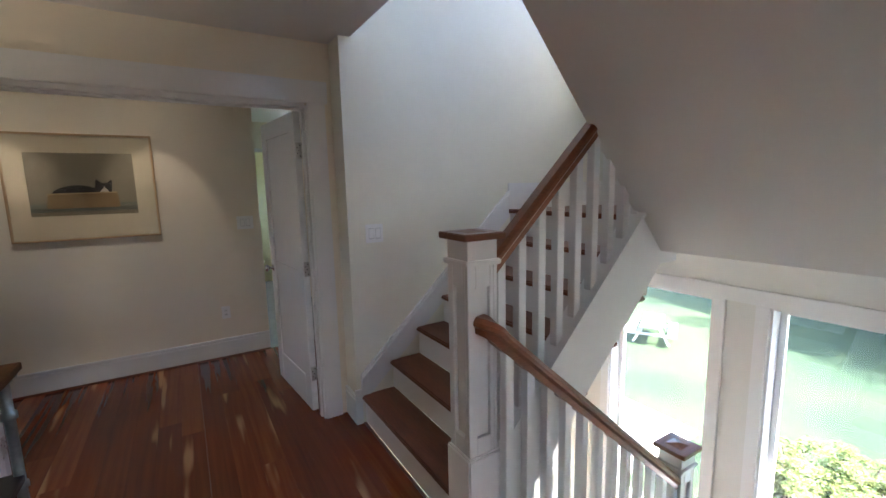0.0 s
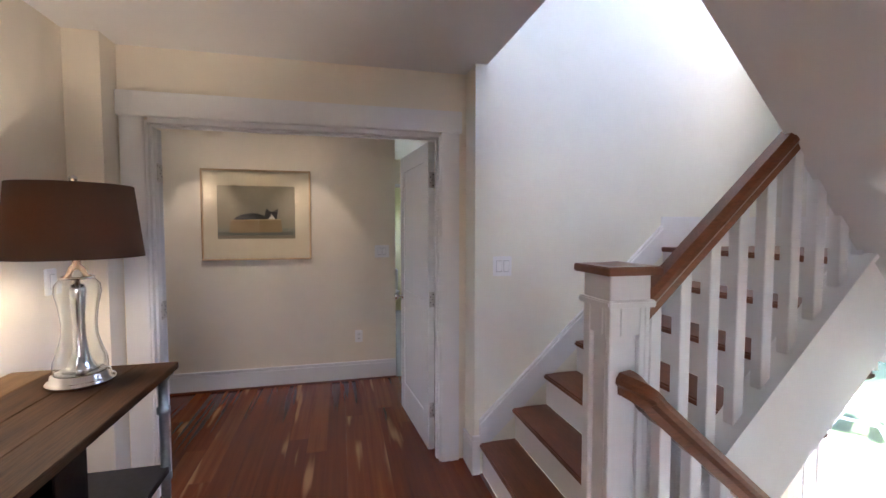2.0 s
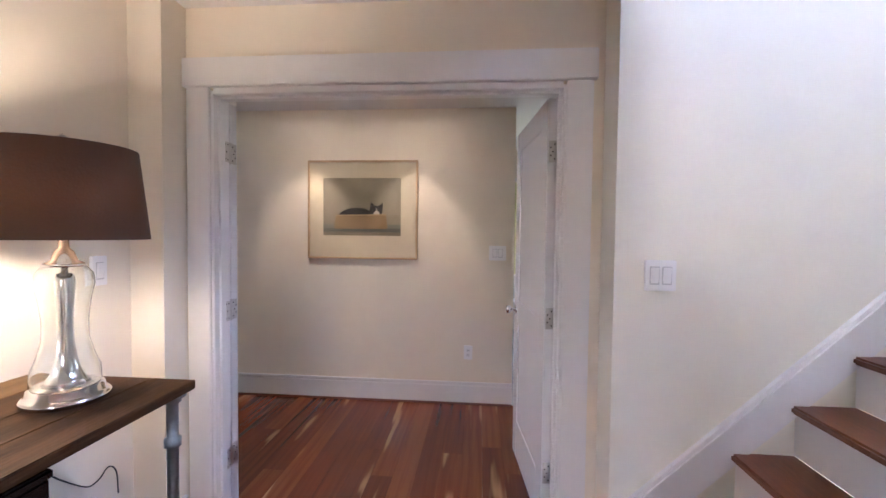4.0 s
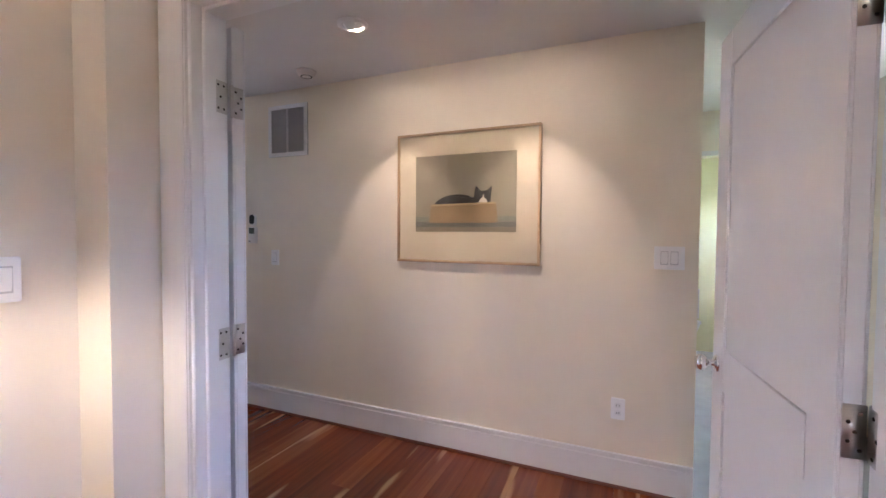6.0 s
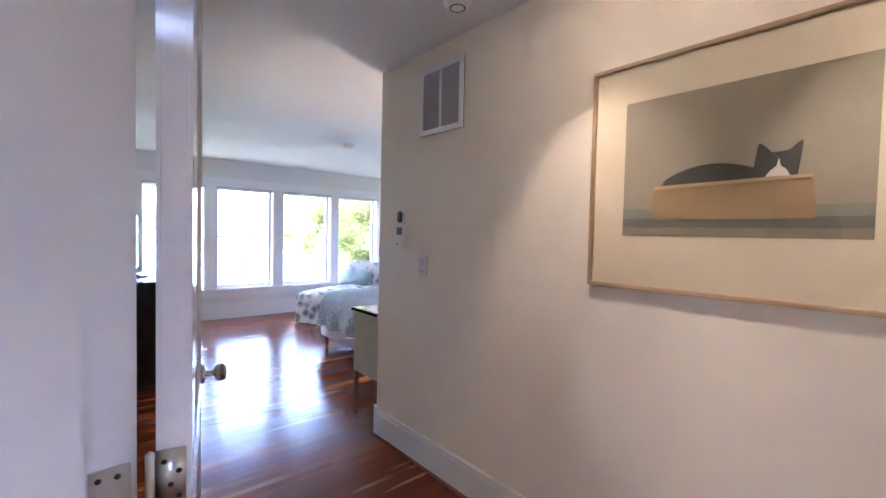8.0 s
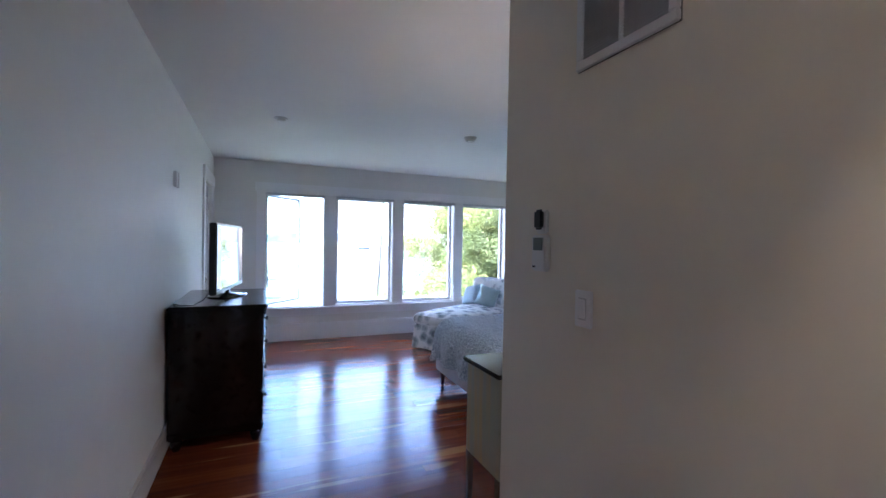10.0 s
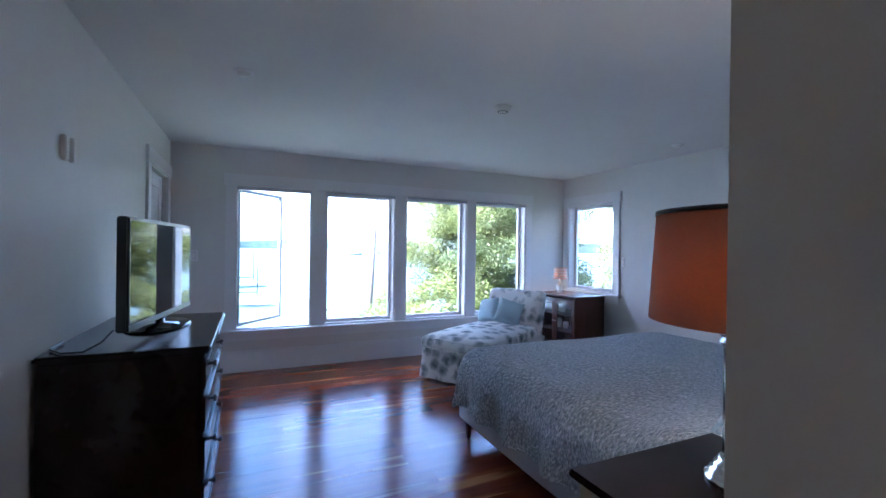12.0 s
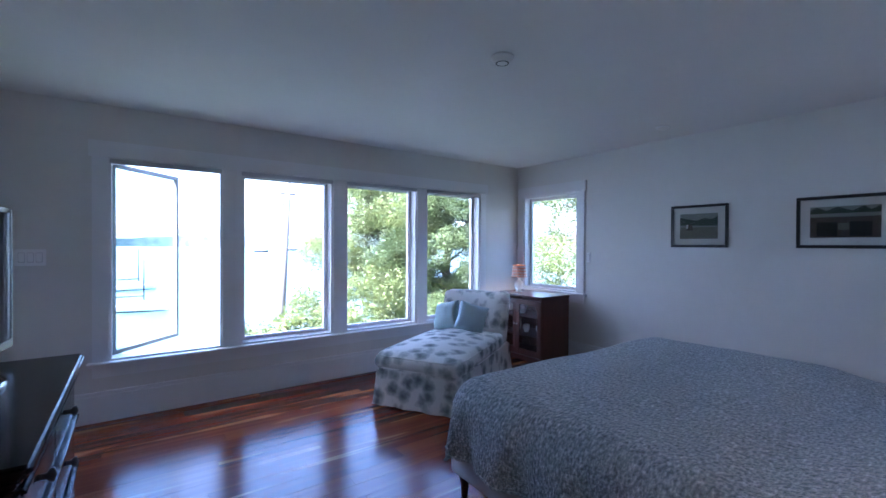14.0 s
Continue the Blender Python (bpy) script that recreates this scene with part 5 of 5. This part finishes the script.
def chaise():
    m = pose(-6.197, 4.975, 0, 0, 0, 30)      # the foot's window corner; x across, y towards the back
    th = thing("chaise_longue", m, "slipcovered chaise longue in pale grey floral cloth", "chaise")
    w, l = 0.75, 1.50
    base = soft_box(0, w, 0, l, 0.10, 0.33, 0.03)
    part("base", base, FLORAL, th)
    # skirt with pleats that flares to the floor
    bm = bmesh.new()
    path = []
    n = 90
    per = [(0, 0, w, 0), (w, 0, w, l), (w, l, 0, l), (0, l, 0, 0)]
    for xa, ya, xb, yb in per:
        for i in range(n // 2):
            t = i / (n // 2)
            path.append((xa + (xb - xa) * t, ya + (yb - ya) * t))
    rings = []
    for z, k in ((0.30, 0.004), (0.20, 0.010), (0.10, 0.018), (0.015, 0.028)):
        ring = []
        for i, (x, y) in enumerate(path):
            c = Vector((x - w / 2, y - l / 2))
            d = Vector((1 if x >= w - 1e-6 else -1 if x <= 1e-6 else 0, 1 if y >= l - 1e-6 else -1 if y <= 1e-6 else 0))
            f = k * (1 + 0.35 * math.sin(i * 0.45) + 0.3 * noise.noise(Vector((x * 6, y * 6, 1))))
            ring.append(bm.verts.new((x + d.x * f, y + d.y * f, z)))
        rings.append(ring)
    for a, b in zip(rings, rings[1:]):
        for i in range(len(a)):
            j = (i + 1) % len(a)
            bm.faces.new((a[i], a[j], b[j], b[i]))
    bmesh.ops.recalc_face_normals(bm, faces=bm.faces)
    part("skirt", bm, FLORAL, th, "", True)
    part("seat_cushion", soft_box(-0.03, w + 0.03, -0.035, l - 0.22, 0.305, 0.455, 0.07, 0.05, 16), FLORAL, th, "thick seat cushion")
    for z in (0.335, 0.435):
        loop = []
        for i in range(60):
            a = 2 * math.pi * i / 60
            u, v = math.cos(a), math.sin(a)
            s = (abs(u) ** 8 + abs(v) ** 8) ** (-1 / 8)
            loop.append((w / 2 + u * s * (w / 2 + 0.028), (l - 0.255) / 2 + v * s * ((l - 0.185) / 2), z))
        part("piping", sweep(loop + loop[:1], disc_outline(0.005, 6)), FLORAL, th)
    back = soft_box(0, w, 0, 0.20, 0.30, 0.86, 0.06, 0, 12)
    for v in back.verts:
        v.co.y += l - 0.22 + max(0, v.co.z - 0.4) * 0.28
    part("backrest", back, FLORAL, th, "sloping rolled backrest")
    return th


chaise()
mc = pose(-6.197, 4.975, 0, 0, 0, 30)
for u, v, rz in ((0.16, 1.12, -16), (0.46, 1.09, 20)):
    c = thing("cushion", mc @ pose(u, v, 0.615, -24, rz * 0.8, rz), "pale blue square cushion on the chaise", "cushion", "blue cushions")
    part("cover", pillow_mesh(0.31, 0.31, 0.14), BLUE_CLOTH, c)


def cabinet():
    x0, x1, y0, y1, top = -6.88, -6.12, 6.98, 7.46, 0.795
    th = thing("cabinet", pose(0, 0, 0), "dark mahogany cabinet with two glazed doors", "cabinet")
    part("top", boxed(x0 - 0.015, x1 + 0.015, y0 - 0.02, y1, top - 0.022, top, 0.006), MAHOG, th)
    part("back_panel", boxed(x0, x1, y1 - 0.015, y1 - 0.002, 0.06, top - 0.022), MAHOG, th)
    for x in (x0, x1 - 0.02):
        part("side_panel", boxed(x, x + 0.02, y0, y1 - 0.016, 0.06, top - 0.023, 0.002), MAHOG, th)
    for z in (0.07, 0.30, 0.52):
        part("shelf", boxed(x0 + 0.021, x1 - 0.021, y0 + 0.03, y1 - 0.016, z, z + 0.016), MAHOG, th)
    part("apron", boxed(x0, x1, y0 - 0.002, y0 + 0.02, 0.03, 0.09, 0.003), MAHOG, th)
    xm = (x0 + x1) / 2
    for a, b in ((x0 + 0.004, xm - 0.002), (xm + 0.002, x1 - 0.004)):
        d = part("door", boxed(a, a + 0.05, y0 - 0.016, y0 - 0.001, 0.10, top - 0.05, 0.003), MAHOG, th)
        part("door_stile", boxed(b - 0.05, b, y0 - 0.016, y0 - 0.001, 0.10, top - 0.05, 0.003), MAHOG, d)
        for za, zb in ((0.10, 0.17), (top - 0.11, top - 0.05)):
            part("door_rail", boxed(a + 0.05, b - 0.05, y0 - 0.015, y0 - 0.002, za, zb, 0.002), MAHOG, d)
        g = part("door_pane", boxed(a + 0.048, b - 0.048, y0 - 0.010, y0 - 0.007, 0.168, top - 0.108), GLASS, d)
        g.visible_shadow = False
        bm = lathe([(0, 0), (0.006, 0), (0.011, 0.012), (0, 0.02)], 12)
        k = b - 0.02 if a < xm - 0.1 else a + 0.02
        bmesh.ops.transform(bm, matrix=Matrix.Translation((k, y0 - 0.016, 0.45)) @ Matrix.Rotation(math.pi / 2, 4, "X"), verts=bm.verts)
        part("knob", bm, NICKEL, d, "small brass knob")
    return th


cabinet()
for x, z, r, hgt in ((-6.70, 0.316, 0.05, 0.12), (-6.55, 0.316, 0.04, 0.09), (-6.33, 0.316, 0.05, 0.10), (-6.25, 0.536, 0.045, 0.11), (-6.62, 0.536, 0.05, 0.10)):
    v = tagged(part("bowl", lathe([(0, 0), (r * 0.6, 0), (r, hgt * 0.5), (r * 0.95, hgt), (r * 0.88, hgt), (r * 0.9, hgt * 0.5), (0, 0.01)], 20), PLASTIC), "pale glass bowl on a cabinet shelf", "bowl", "cabinet bowls")
    v.location = (x, 7.20, z)


def corner_lamp():
    th = thing("table_lamp", pose(-6.70, 7.22, 0.795), "small white ball lamp with a dotted shade, lit", "table lamp")
    part("base", lathe([(0, 0), (0.042, 0), (0.044, 0.010), (0.030, 0.018), (0.045, 0.045), (0.058, 0.078), (0.052, 0.11), (0.030, 0.135), (0.016, 0.145), (0.012, 0.185), (0, 0.185)], 28), FROST, th, "pale frosted ball base")
    part("shade", lathe([(0.096, 0.185), (0.078, 0.335), (0.076, 0.335), (0.094, 0.185), (0.096, 0.185)], 40), DOT_SHADE, th, "peach shade")
    for row in range(4):
        z = 0.205 + row * 0.036
        r = 0.0965 - (z - 0.185) * 0.12 + 0.0006
        for i in range(16):
            a = 2 * math.pi * (i + 0.5 * (row % 2)) / 16
            bm = boxed(-0.011, 0.011, -0.0008, 0.0008, -0.011, 0.011, 0.0)
            bmesh.ops.transform(bm, matrix=Matrix.Translation((r * math.cos(a), r * math.sin(a), z)) @ Matrix.Rotation(a + math.pi / 2, 4, "Z") @ Matrix.Rotation(math.pi / 4, 4, "Y"), verts=bm.verts)
            part("dot", bm, PLASTIC, th)
    part("bulb", lathe([(0, 0.19), (0.01, 0.195), (0.02, 0.23), (0, 0.26)], 14, (0.025, 0)), LIT, th, "lit bulb")


corner_lamp()


# ---- bathroom glimpse ----
def toilet():
    th = thing("toilet", pose(1.12, 7.02, 0), "white ceramic toilet in the bathroom", "toilet")
    part("bowl", lathe([(0, 0), (0.11, 0), (0.10, 0.10), (0.12, 0.22), (0.18, 0.36), (0.19, 0.40), (0, 0.40)], 24), PLASTIC, th)
    part("seat", lathe([(0, 0.40), (0.20, 0.40), (0.20, 0.42), (0, 0.43)], 24), TRIM, th)
    part("cistern", boxed(-0.2, 0.2, 0.17, 0.36, 0.40, 0.78, 0.02), PLASTIC, th)


toilet()
th = thing("paper_holder", pose(0.875, 6.55, 0.68, 0, 0, 0), "chrome paper holder with a white roll", "paper holder")
part("arm", sweep([(0, 0, 0), (0.08, 0, 0), (0.08, 0.02, 0), (0.08, 0.14, 0)], disc_outline(0.008, 8)), CHROME, th)
bm = lathe([(0.02, 0), (0.055, 0), (0.055, 0.11), (0.02, 0.11), (0.02, 0)], 24)
bmesh.ops.transform(bm, matrix=Matrix.Translation((0.08, 0.02, 0)) @ Matrix.Rotation(-math.pi / 2, 4, "X"), verts=bm.verts)
part("roll", bm, PLASTIC, th, "white paper roll")
# wooden shoe strip along the corridor's baseboard
structure("shoe_moulding", boxed(-2.45, 0.875, CAT - 0.032, CAT - 0.019, 0.0, 0.018, 0.004), TREAD, "red-brown shoe moulding", "trim")

# ---- outdoors ----
def terrain():
    """One sheet: lawn round the house, falling to the shore in the west, then the bay's bed to the horizon."""
    bm = bmesh.new()
    xs = sorted({-4000, -1500, -600, -300, -150, -90, -70, *range(-60, 41, 4), 60, 90, 150, 400, 1200, 4000})
    ys = sorted({-4000, -1500, -600, -250, -120, -80, *range(-60, 61, 4), 80, 120, 250, 600, 1500, 4000})
    g = []
    for x in xs:
        row = []
        for y in ys:
            z = -3.0
            if x < -10:
                z -= min(6.5, (-10 - x) * 0.19)
            if x > 40:
                z += min(14, (x - 40) * 0.06)
            z += 0.10 * noise.noise(Vector((x * 0.11, y * 0.11, 0))) if abs(x) < 60 and not -10 < x < 6 else 0
            row.append(bm.verts.new((x, y, z)))
        g.append(row)
    for i in range(len(xs) - 1):
        for j in range(len(ys) - 1):
            bm.faces.new((g[i][j], g[i + 1][j], g[i + 1][j + 1], g[i][j + 1]))
    bmesh.ops.recalc_face_normals(bm, faces=bm.faces)
    for f in bm.faces:
        f.smooth = True
    return bm


structure("ground", terrain(), GRASS, "mown green lawn falling to the shore", "ground")
bm = bmesh.new()
bm.faces.new([bm.verts.new(p) for p in ((-5000, -5000, -7.2), (-28, -5000, -7.2), (-28, 5000, -7.2), (-5000, 5000, -7.2))])
structure("water", bm, SEA, "calm pale bay water", "water")
structure("patio", boxed(3.7, 7.9, 3.4, 8.6, -3.05, -2.955, 0.01), PAVING, "pale stone patio", "patio")
# Unseen pale strip, added to bounce daylight up through the gable windows.
structure("garden_path", boxed(3.7, 5.6, -4.0, 3.18, -3.05, -2.965, 0.01), PAVING, "unseen pale strip added to bounce daylight up to the gable windows", "path")


def far_shore():
    bm = bmesh.new()
    n = 160
    rows = []
    for i in range(n + 1):
        a = radians(40 + 175 * i / n)
        d = 1500 + 250 * math.sin(i * 0.11)
        hgt = 22 + 16 * noise.noise(Vector((i * 0.12, 0, 0))) + 7 * noise.noise(Vector((i * 0.9, 3, 0))) + 3 * random.random()
        x, y = math.cos(a) * d, math.sin(a) * d
        rows.append([bm.verts.new((x, y, -9)), bm.verts.new((x, y, -2 + hgt * 1.25)), bm.verts.new((x * 1.2, y * 1.2, -2 + hgt * 1.9)), bm.verts.new((x * 1.25, y * 1.25, -9))])
    for a, b in zip(rows, rows[1:]):
        for k in range(3):
            bm.faces.new((a[k], b[k], b[k + 1], a[k + 1]))
    bmesh.ops.recalc_face_normals(bm, faces=bm.faces)
    return bm


structure("backdrop", far_shore(), HILLS, "low wooded shore across the bay", "shore")


def leaves(bm_lists, centre, radius, count, size, flat=0.75):
    """Leaf quads scattered in an uneven shell round a limb's end."""
    vs, fs = bm_lists
    for _ in range(count):
        d = Vector((random.gauss(0, 1), random.gauss(0, 1), random.gauss(0, 1))).normalized()
        r = radius * (0.35 + 0.65 * random.random() ** 0.5)
        p = centre + Vector((d.x * r, d.y * r, d.z * r * flat))
        a = Vector((random.gauss(0, 1), random.gauss(0, 1), random.gauss(0, 0.5))).normalized() * size * random.uniform(0.6, 1.3)
        b = a.cross(Vector((random.gauss(0, 1), random.gauss(0, 1), random.gauss(0, 1)))).normalized() * size * random.uniform(0.35, 0.6)
        k = len(vs)
        vs.extend((p - a, p + b * 0.9, p + a, p - b * 0.9))
        fs.append((k, k + 1, k + 2, k + 3))


def tree(m, height, spread, count, leaf, mat, label, clumps=46, low=0.18):
    th = thing("tree", m, label, "tree", "trees by the shore")
    bm = bmesh.new()
    lists = ([], [])
    top = Vector((0.3, 0.2, height * 0.9))

    def limb(a, b, ra, rb, seg=6):
        pts, rs = [], []
        for i in range(5):
            t = i / 4
            p = a.lerp(b, t) + Vector((noise.noise(a + Vector((t * 3, 0, 0))), noise.noise(b + Vector((0, t * 3, 0))), 0)) * 0.12 * height * 0.2 * math.sin(t * 3.14)
            pts.append(p)
            rs.append(ra + (rb - ra) * t)
        prev = None
        for p, r in zip(pts, rs):
            ring = [bm.verts.new(p + Vector((r * math.cos(2 * math.pi * i / seg), r * math.sin(2 * math.pi * i / seg), 0))) for i in range(seg)]
            if prev:
                for i in range(seg):
                    bm.faces.new((prev[i], prev[(i + 1) % seg], ring[(i + 1) % seg], ring[i]))
            prev = ring
        return pts[-1]

    limb(Vector((0, 0, -0.4)), top, height * 0.028, height * 0.006, 9)
    for i in range(clumps):
        t = low + (0.98 - low) * (i + random.random()) / clumps
        a = Vector((0.3 * t, 0.2 * t, height * t * 0.88))
        ang = i * 2.4 + random.uniform(-0.5, 0.5)
        wide = spread * (1.0 - 0.75 * abs(t - 0.42) ** 1.3) * random.uniform(0.55, 1.1)
        b = a + Vector((math.cos(ang) * wide, math.sin(ang) * wide, height * random.uniform(0.0, 0.12)))
        limb(a, b, height * 0.009, height * 0.002, 5)
        for q, s in ((1.0, 1.0), (0.68, 0.8), (0.4, 0.6)):
            if q == 1.0 or random.random() < 0.75:
                leaves(lists, a.lerp(b, q) + Vector((random.uniform(-.2, .2), random.uniform(-.2, .2), 0.1)), spread * 0.26 * s * random.uniform(0.7, 1.3), int(count * s), leaf)
    part("trunk", bm, BARK, th, "grey-brown trunk and limbs", True)
    me = bpy.data.meshes.new("crown")
    me.from_pydata([tuple(v) for v in lists[0]], [], lists[1])
    me.materials.append(mat)
    ob = new("crown", me)
    ob.parent = th
    return th


maple = tree(pose(-20.5, 12.5, -5.2), 10.8, 3.6, 1500, 0.056, LEAF, "broad light green tree in front of the windows")
oak = tree(pose(-18.5, 14.6, -4.6), 10.6, 3.4, 1500, 0.052, LEAF_DARK, "tall darker green tree beside the lighter one")
copy_thing(maple, pose(-11.3, 17.6, -3.4, 0, 0, 140))
low = copy_thing(maple, pose(-26, 12.2, -6.4, 0, 0, 70))
low.scale = (0.5, 0.5, 0.45)
shrub = tree(pose(-16.0, 6.6, -4.2), 2.4, 1.2, 120, 0.06, LEAF, "low green shrub on the bank", 22, 0.1)
tagged(shrub, group="shrubs on the bank")
for x, y, z, r, s in ((-16.2, 7.9, -4.3, 40, 1.5), (-17.4, 7.0, -4.5, 200, 1.35), (-16.6, 5.9, -4.4, 100, 1.3), (-9.6, 12.4, -3.05, 90, 1.0), (-9.9, 13.6, -3.05, 300, 1.3)):
    c = copy_thing(shrub, pose(x, y, z, 0, 0, r))
    c.scale = (s, s, s)
for x, y, r, s in ((7.0, 1.75, 10, 0.5), (7.7, 1.95, 120, 0.55), (8.2, 1.3, 220, 0.5), (7.3, 1.0, 310, 0.5)):
    c = copy_thing(shrub, pose(x, y, -3.02, 0, 0, r))
    c.scale = (s, s, s * 0.55)
    tagged(c, "low leafy garden shrub by the lawn", group="garden shrubs")
# Crowns stay out of view; the nearer trees are added to shade the lawn.
for x, y, r, s in ((27, 12, 50, 1.1), (31, 3, 150, 1.2), (25, 22, 250, 1.0), (16.4, 0.2, 20, 0.85), (25, -1, 95, 1.0), (18.6, 4.2, 190, 0.85), (21.5, -5.5, 260, 0.9)):
    c = copy_thing(oak, pose(x, y, -3.0, 0, 0, r))
    c.scale = (s, s, s)
    tagged(c, "large dark garden tree, crown unseen, shades the lawn", group="garden trees")


def picnic_table():
    th = thing("picnic_table", pose(11.7, 6.75, -3.0, 0, 0, 28) @ Matrix.Scale(0.75, 4), "pale weathered wooden picnic table on the lawn", "picnic table")
    for i in range(5):
        part("top_board", boxed(-0.95, 0.95, -0.37 + i * 0.15, -0.37 + i * 0.15 + 0.14, 0.70, 0.74, 0.004), TABLE_GREY, th)
    for s in (-1, 1):
        for i in range(2):
            a = s * (0.62 + i * 0.15)
            part("bench_board", boxed(-0.95, 0.95, a - 0.07, a + 0.07, 0.41, 0.45, 0.004), TABLE_GREY, th)
    for x in (-0.65, 0.65):
        part("cross_beam", boxed(x - 0.02, x + 0.02, -0.84, 0.84, 0.32, 0.41, 0.003), TABLE_GREY, th)
        part("top_cleat", boxed(x - 0.02, x + 0.02, -0.36, 0.36, 0.62, 0.70, 0.003), TABLE_GREY, th)
        for s in (-1, 1):
            part("leg", sweep([(x + 0.03, s * 0.62, 0.0), (x + 0.03, s * 0.24, 0.69)], [(-0.02, -0.045), (0.02, -0.045), (0.02, 0.045), (-0.02, 0.045)]), TABLE_GREY, th)


picnic_table()
TOP = 10.44
pole = thing("utility_pole", pose(-24.5, 8.93, -6.0, -2.9, 0, 0), "tall weathered wooden utility pole by the shore", "utility pole")
part("shaft", lathe([(0, 0), (0.21, 0), (0.18, TOP * 0.5), (0.13, TOP), (0, TOP + 0.03)], 14), POLE_WOOD, pole, "", True)
part("cross_arm", boxed(-0.06, 0.06, -0.38, 0.38, TOP - 0.62, TOP - 0.52, 0.01), POLE_WOOD, pole)
for y in (-0.3, 0.3):
    part("insulator", lathe([(0, TOP - 0.52), (0.04, TOP - 0.52), (0.05, TOP - 0.44), (0.03, TOP - 0.36), (0, TOP - 0.36)], 10, (0, y)), PLASTIC, pole)
part("bracket", boxed(-0.05, 0.05, -0.26, 0.0, TOP - 1.15, TOP - 1.08, 0.01), IRON, pole, "small dark bracket")


def boat(m, l, mast, label, paint=None):
    th = thing("boat", m, label, "boat", "moored boats")
    bm = bmesh.new()
    rings = []
    n = 14
    for i in range(n + 1):
        t = i / n
        b = 0.17 * l * math.sin(math.pi * min(1, t * 0.80 + 0.2)) ** 0.6 if t < 1 else 0.01
        x = (t - 0.5) * l
        sheer = 0.10 * l * (1 + 0.5 * (t - 0.3) ** 2 * 2)
        rings.append([bm.verts.new((x, y, z)) for y, z in ((-b, sheer), (-b * 0.8, 0.02 * l), (0, -0.03 * l), (b * 0.8, 0.02 * l), (b, sheer), (0, sheer + 0.01 * l))])
    for a, b in zip(rings, rings[1:]):
        for k in range(6):
            bm.faces.new((a[k], a[(k + 1) % 6], b[(k + 1) % 6], b[k]))
    bm.faces.new(rings[0]), bm.faces.new(rings[-1][::-1])
    bmesh.ops.recalc_face_normals(bm, faces=bm.faces)
    part("hull", bm, paint or BOAT_WHITE, th, "dark hull" if paint else "white hull")
    part("cabin", boxed(-0.18 * l, 0.15 * l, -0.09 * l, 0.09 * l, 0.10 * l, 0.19 * l, 0.03 * l), BOAT_WHITE, th)
    if mast:
        part("mast", lathe([(0, 0.1 * l), (0.016 * l, 0.1 * l), (0.011 * l, mast), (0, mast)], 10, (0.1 * l, 0)), IRON, th)
        part("boom", sweep([(0.1 * l, 0, 0.28 * l), (-0.35 * l, 0, 0.27 * l)], disc_outline(0.016 * l, 8)), IRON, th, "dark furled sail on the boom")


boat(pose(-69, 3.6, -7.1, 0, 0, 75), 6.6, 6.4, "white moored sailing boat")
boat(pose(-100, 3.2, -7.1, 0, 0, 100), 7.0, 7.5, "dark-masted boat at a mooring")
boat(pose(-490, 114, -7.1, 0, 0, 75), 14.0, 0, "small far motor boat with a dark hull", IRON)
boat(pose(-600, 178, -7.1, 0, 0, 100), 19.0, 0, "small far motor boat with a dark hull", IRON)
structure("jetty", boxed(-104, -80, -6.0, -1.2, -6.9, -6.6, 0.05), TABLE_GREY, "grey wooden jetty", "jetty")
for px, py in ((-82, -1.5), (-88, -1.5), (-94, -1.5), (-100, -1.5), (-82, -4.5), (-94, -4.5)):
    pile = thing("mooring_pile", pose(px, py, -8.2), "dark wooden mooring pile beside the jetty", "pile", "jetty piles")
    part("shaft", lathe([(0, 0), (0.22, 0), (0.20, 4.2), (0, 4.3)], 12), BARK, pile)

# ---- planks of the floor, along the room ----
plank_meshes = {}


def plank(parent, x0, x1, y0, y1):
    key = (round(x1 - x0, 3), round(y1 - y0, 3))
    if key not in plank_meshes:
        w, l = key
        bm = boxed(0.0003, w - 0.0003, 0.0003, l - 0.0003, -0.02, 0.0, 0.0)
        me = bpy.data.meshes.new("plank")
        bm.to_mesh(me)
        bm.free()
        me.materials.append(FLOOR_WOOD)
        plank_meshes[key] = me
    ob = new("plank", plank_meshes[key])
    ob.location = (x0, y0, random.uniform(-0.0003, 0))
    ob.parent = parent


floor = tagged(new("floor"), "glossy red-brown wooden plank floor", "floor", "", "structure")
for (x0, x1, y0, y1) in ((WEST, -2.45, BACK, NORTH), (-2.45, -0.93, BACK, CAT), (-0.93, 1.15, -2.6, CAT), (1.15, 2.08, BACK, CAT)):
    x, n = x0, max(1, round((x1 - x0) / 0.128))
    w = (x1 - x0) / n
    for i in range(n):
        y = y0
        cut = random.uniform(0.5, 2.0)
        while y < y1 - 0.001:
            l = round(min(cut, y1 - y), 1) if y1 - y - cut > 0.35 else y1 - y
            plank(floor, x0 + i * w, x0 + (i + 1) * w, y, y + l)
            y += l
            cut = random.choice((1.2, 1.6, 1.9, 2.2, 2.5))
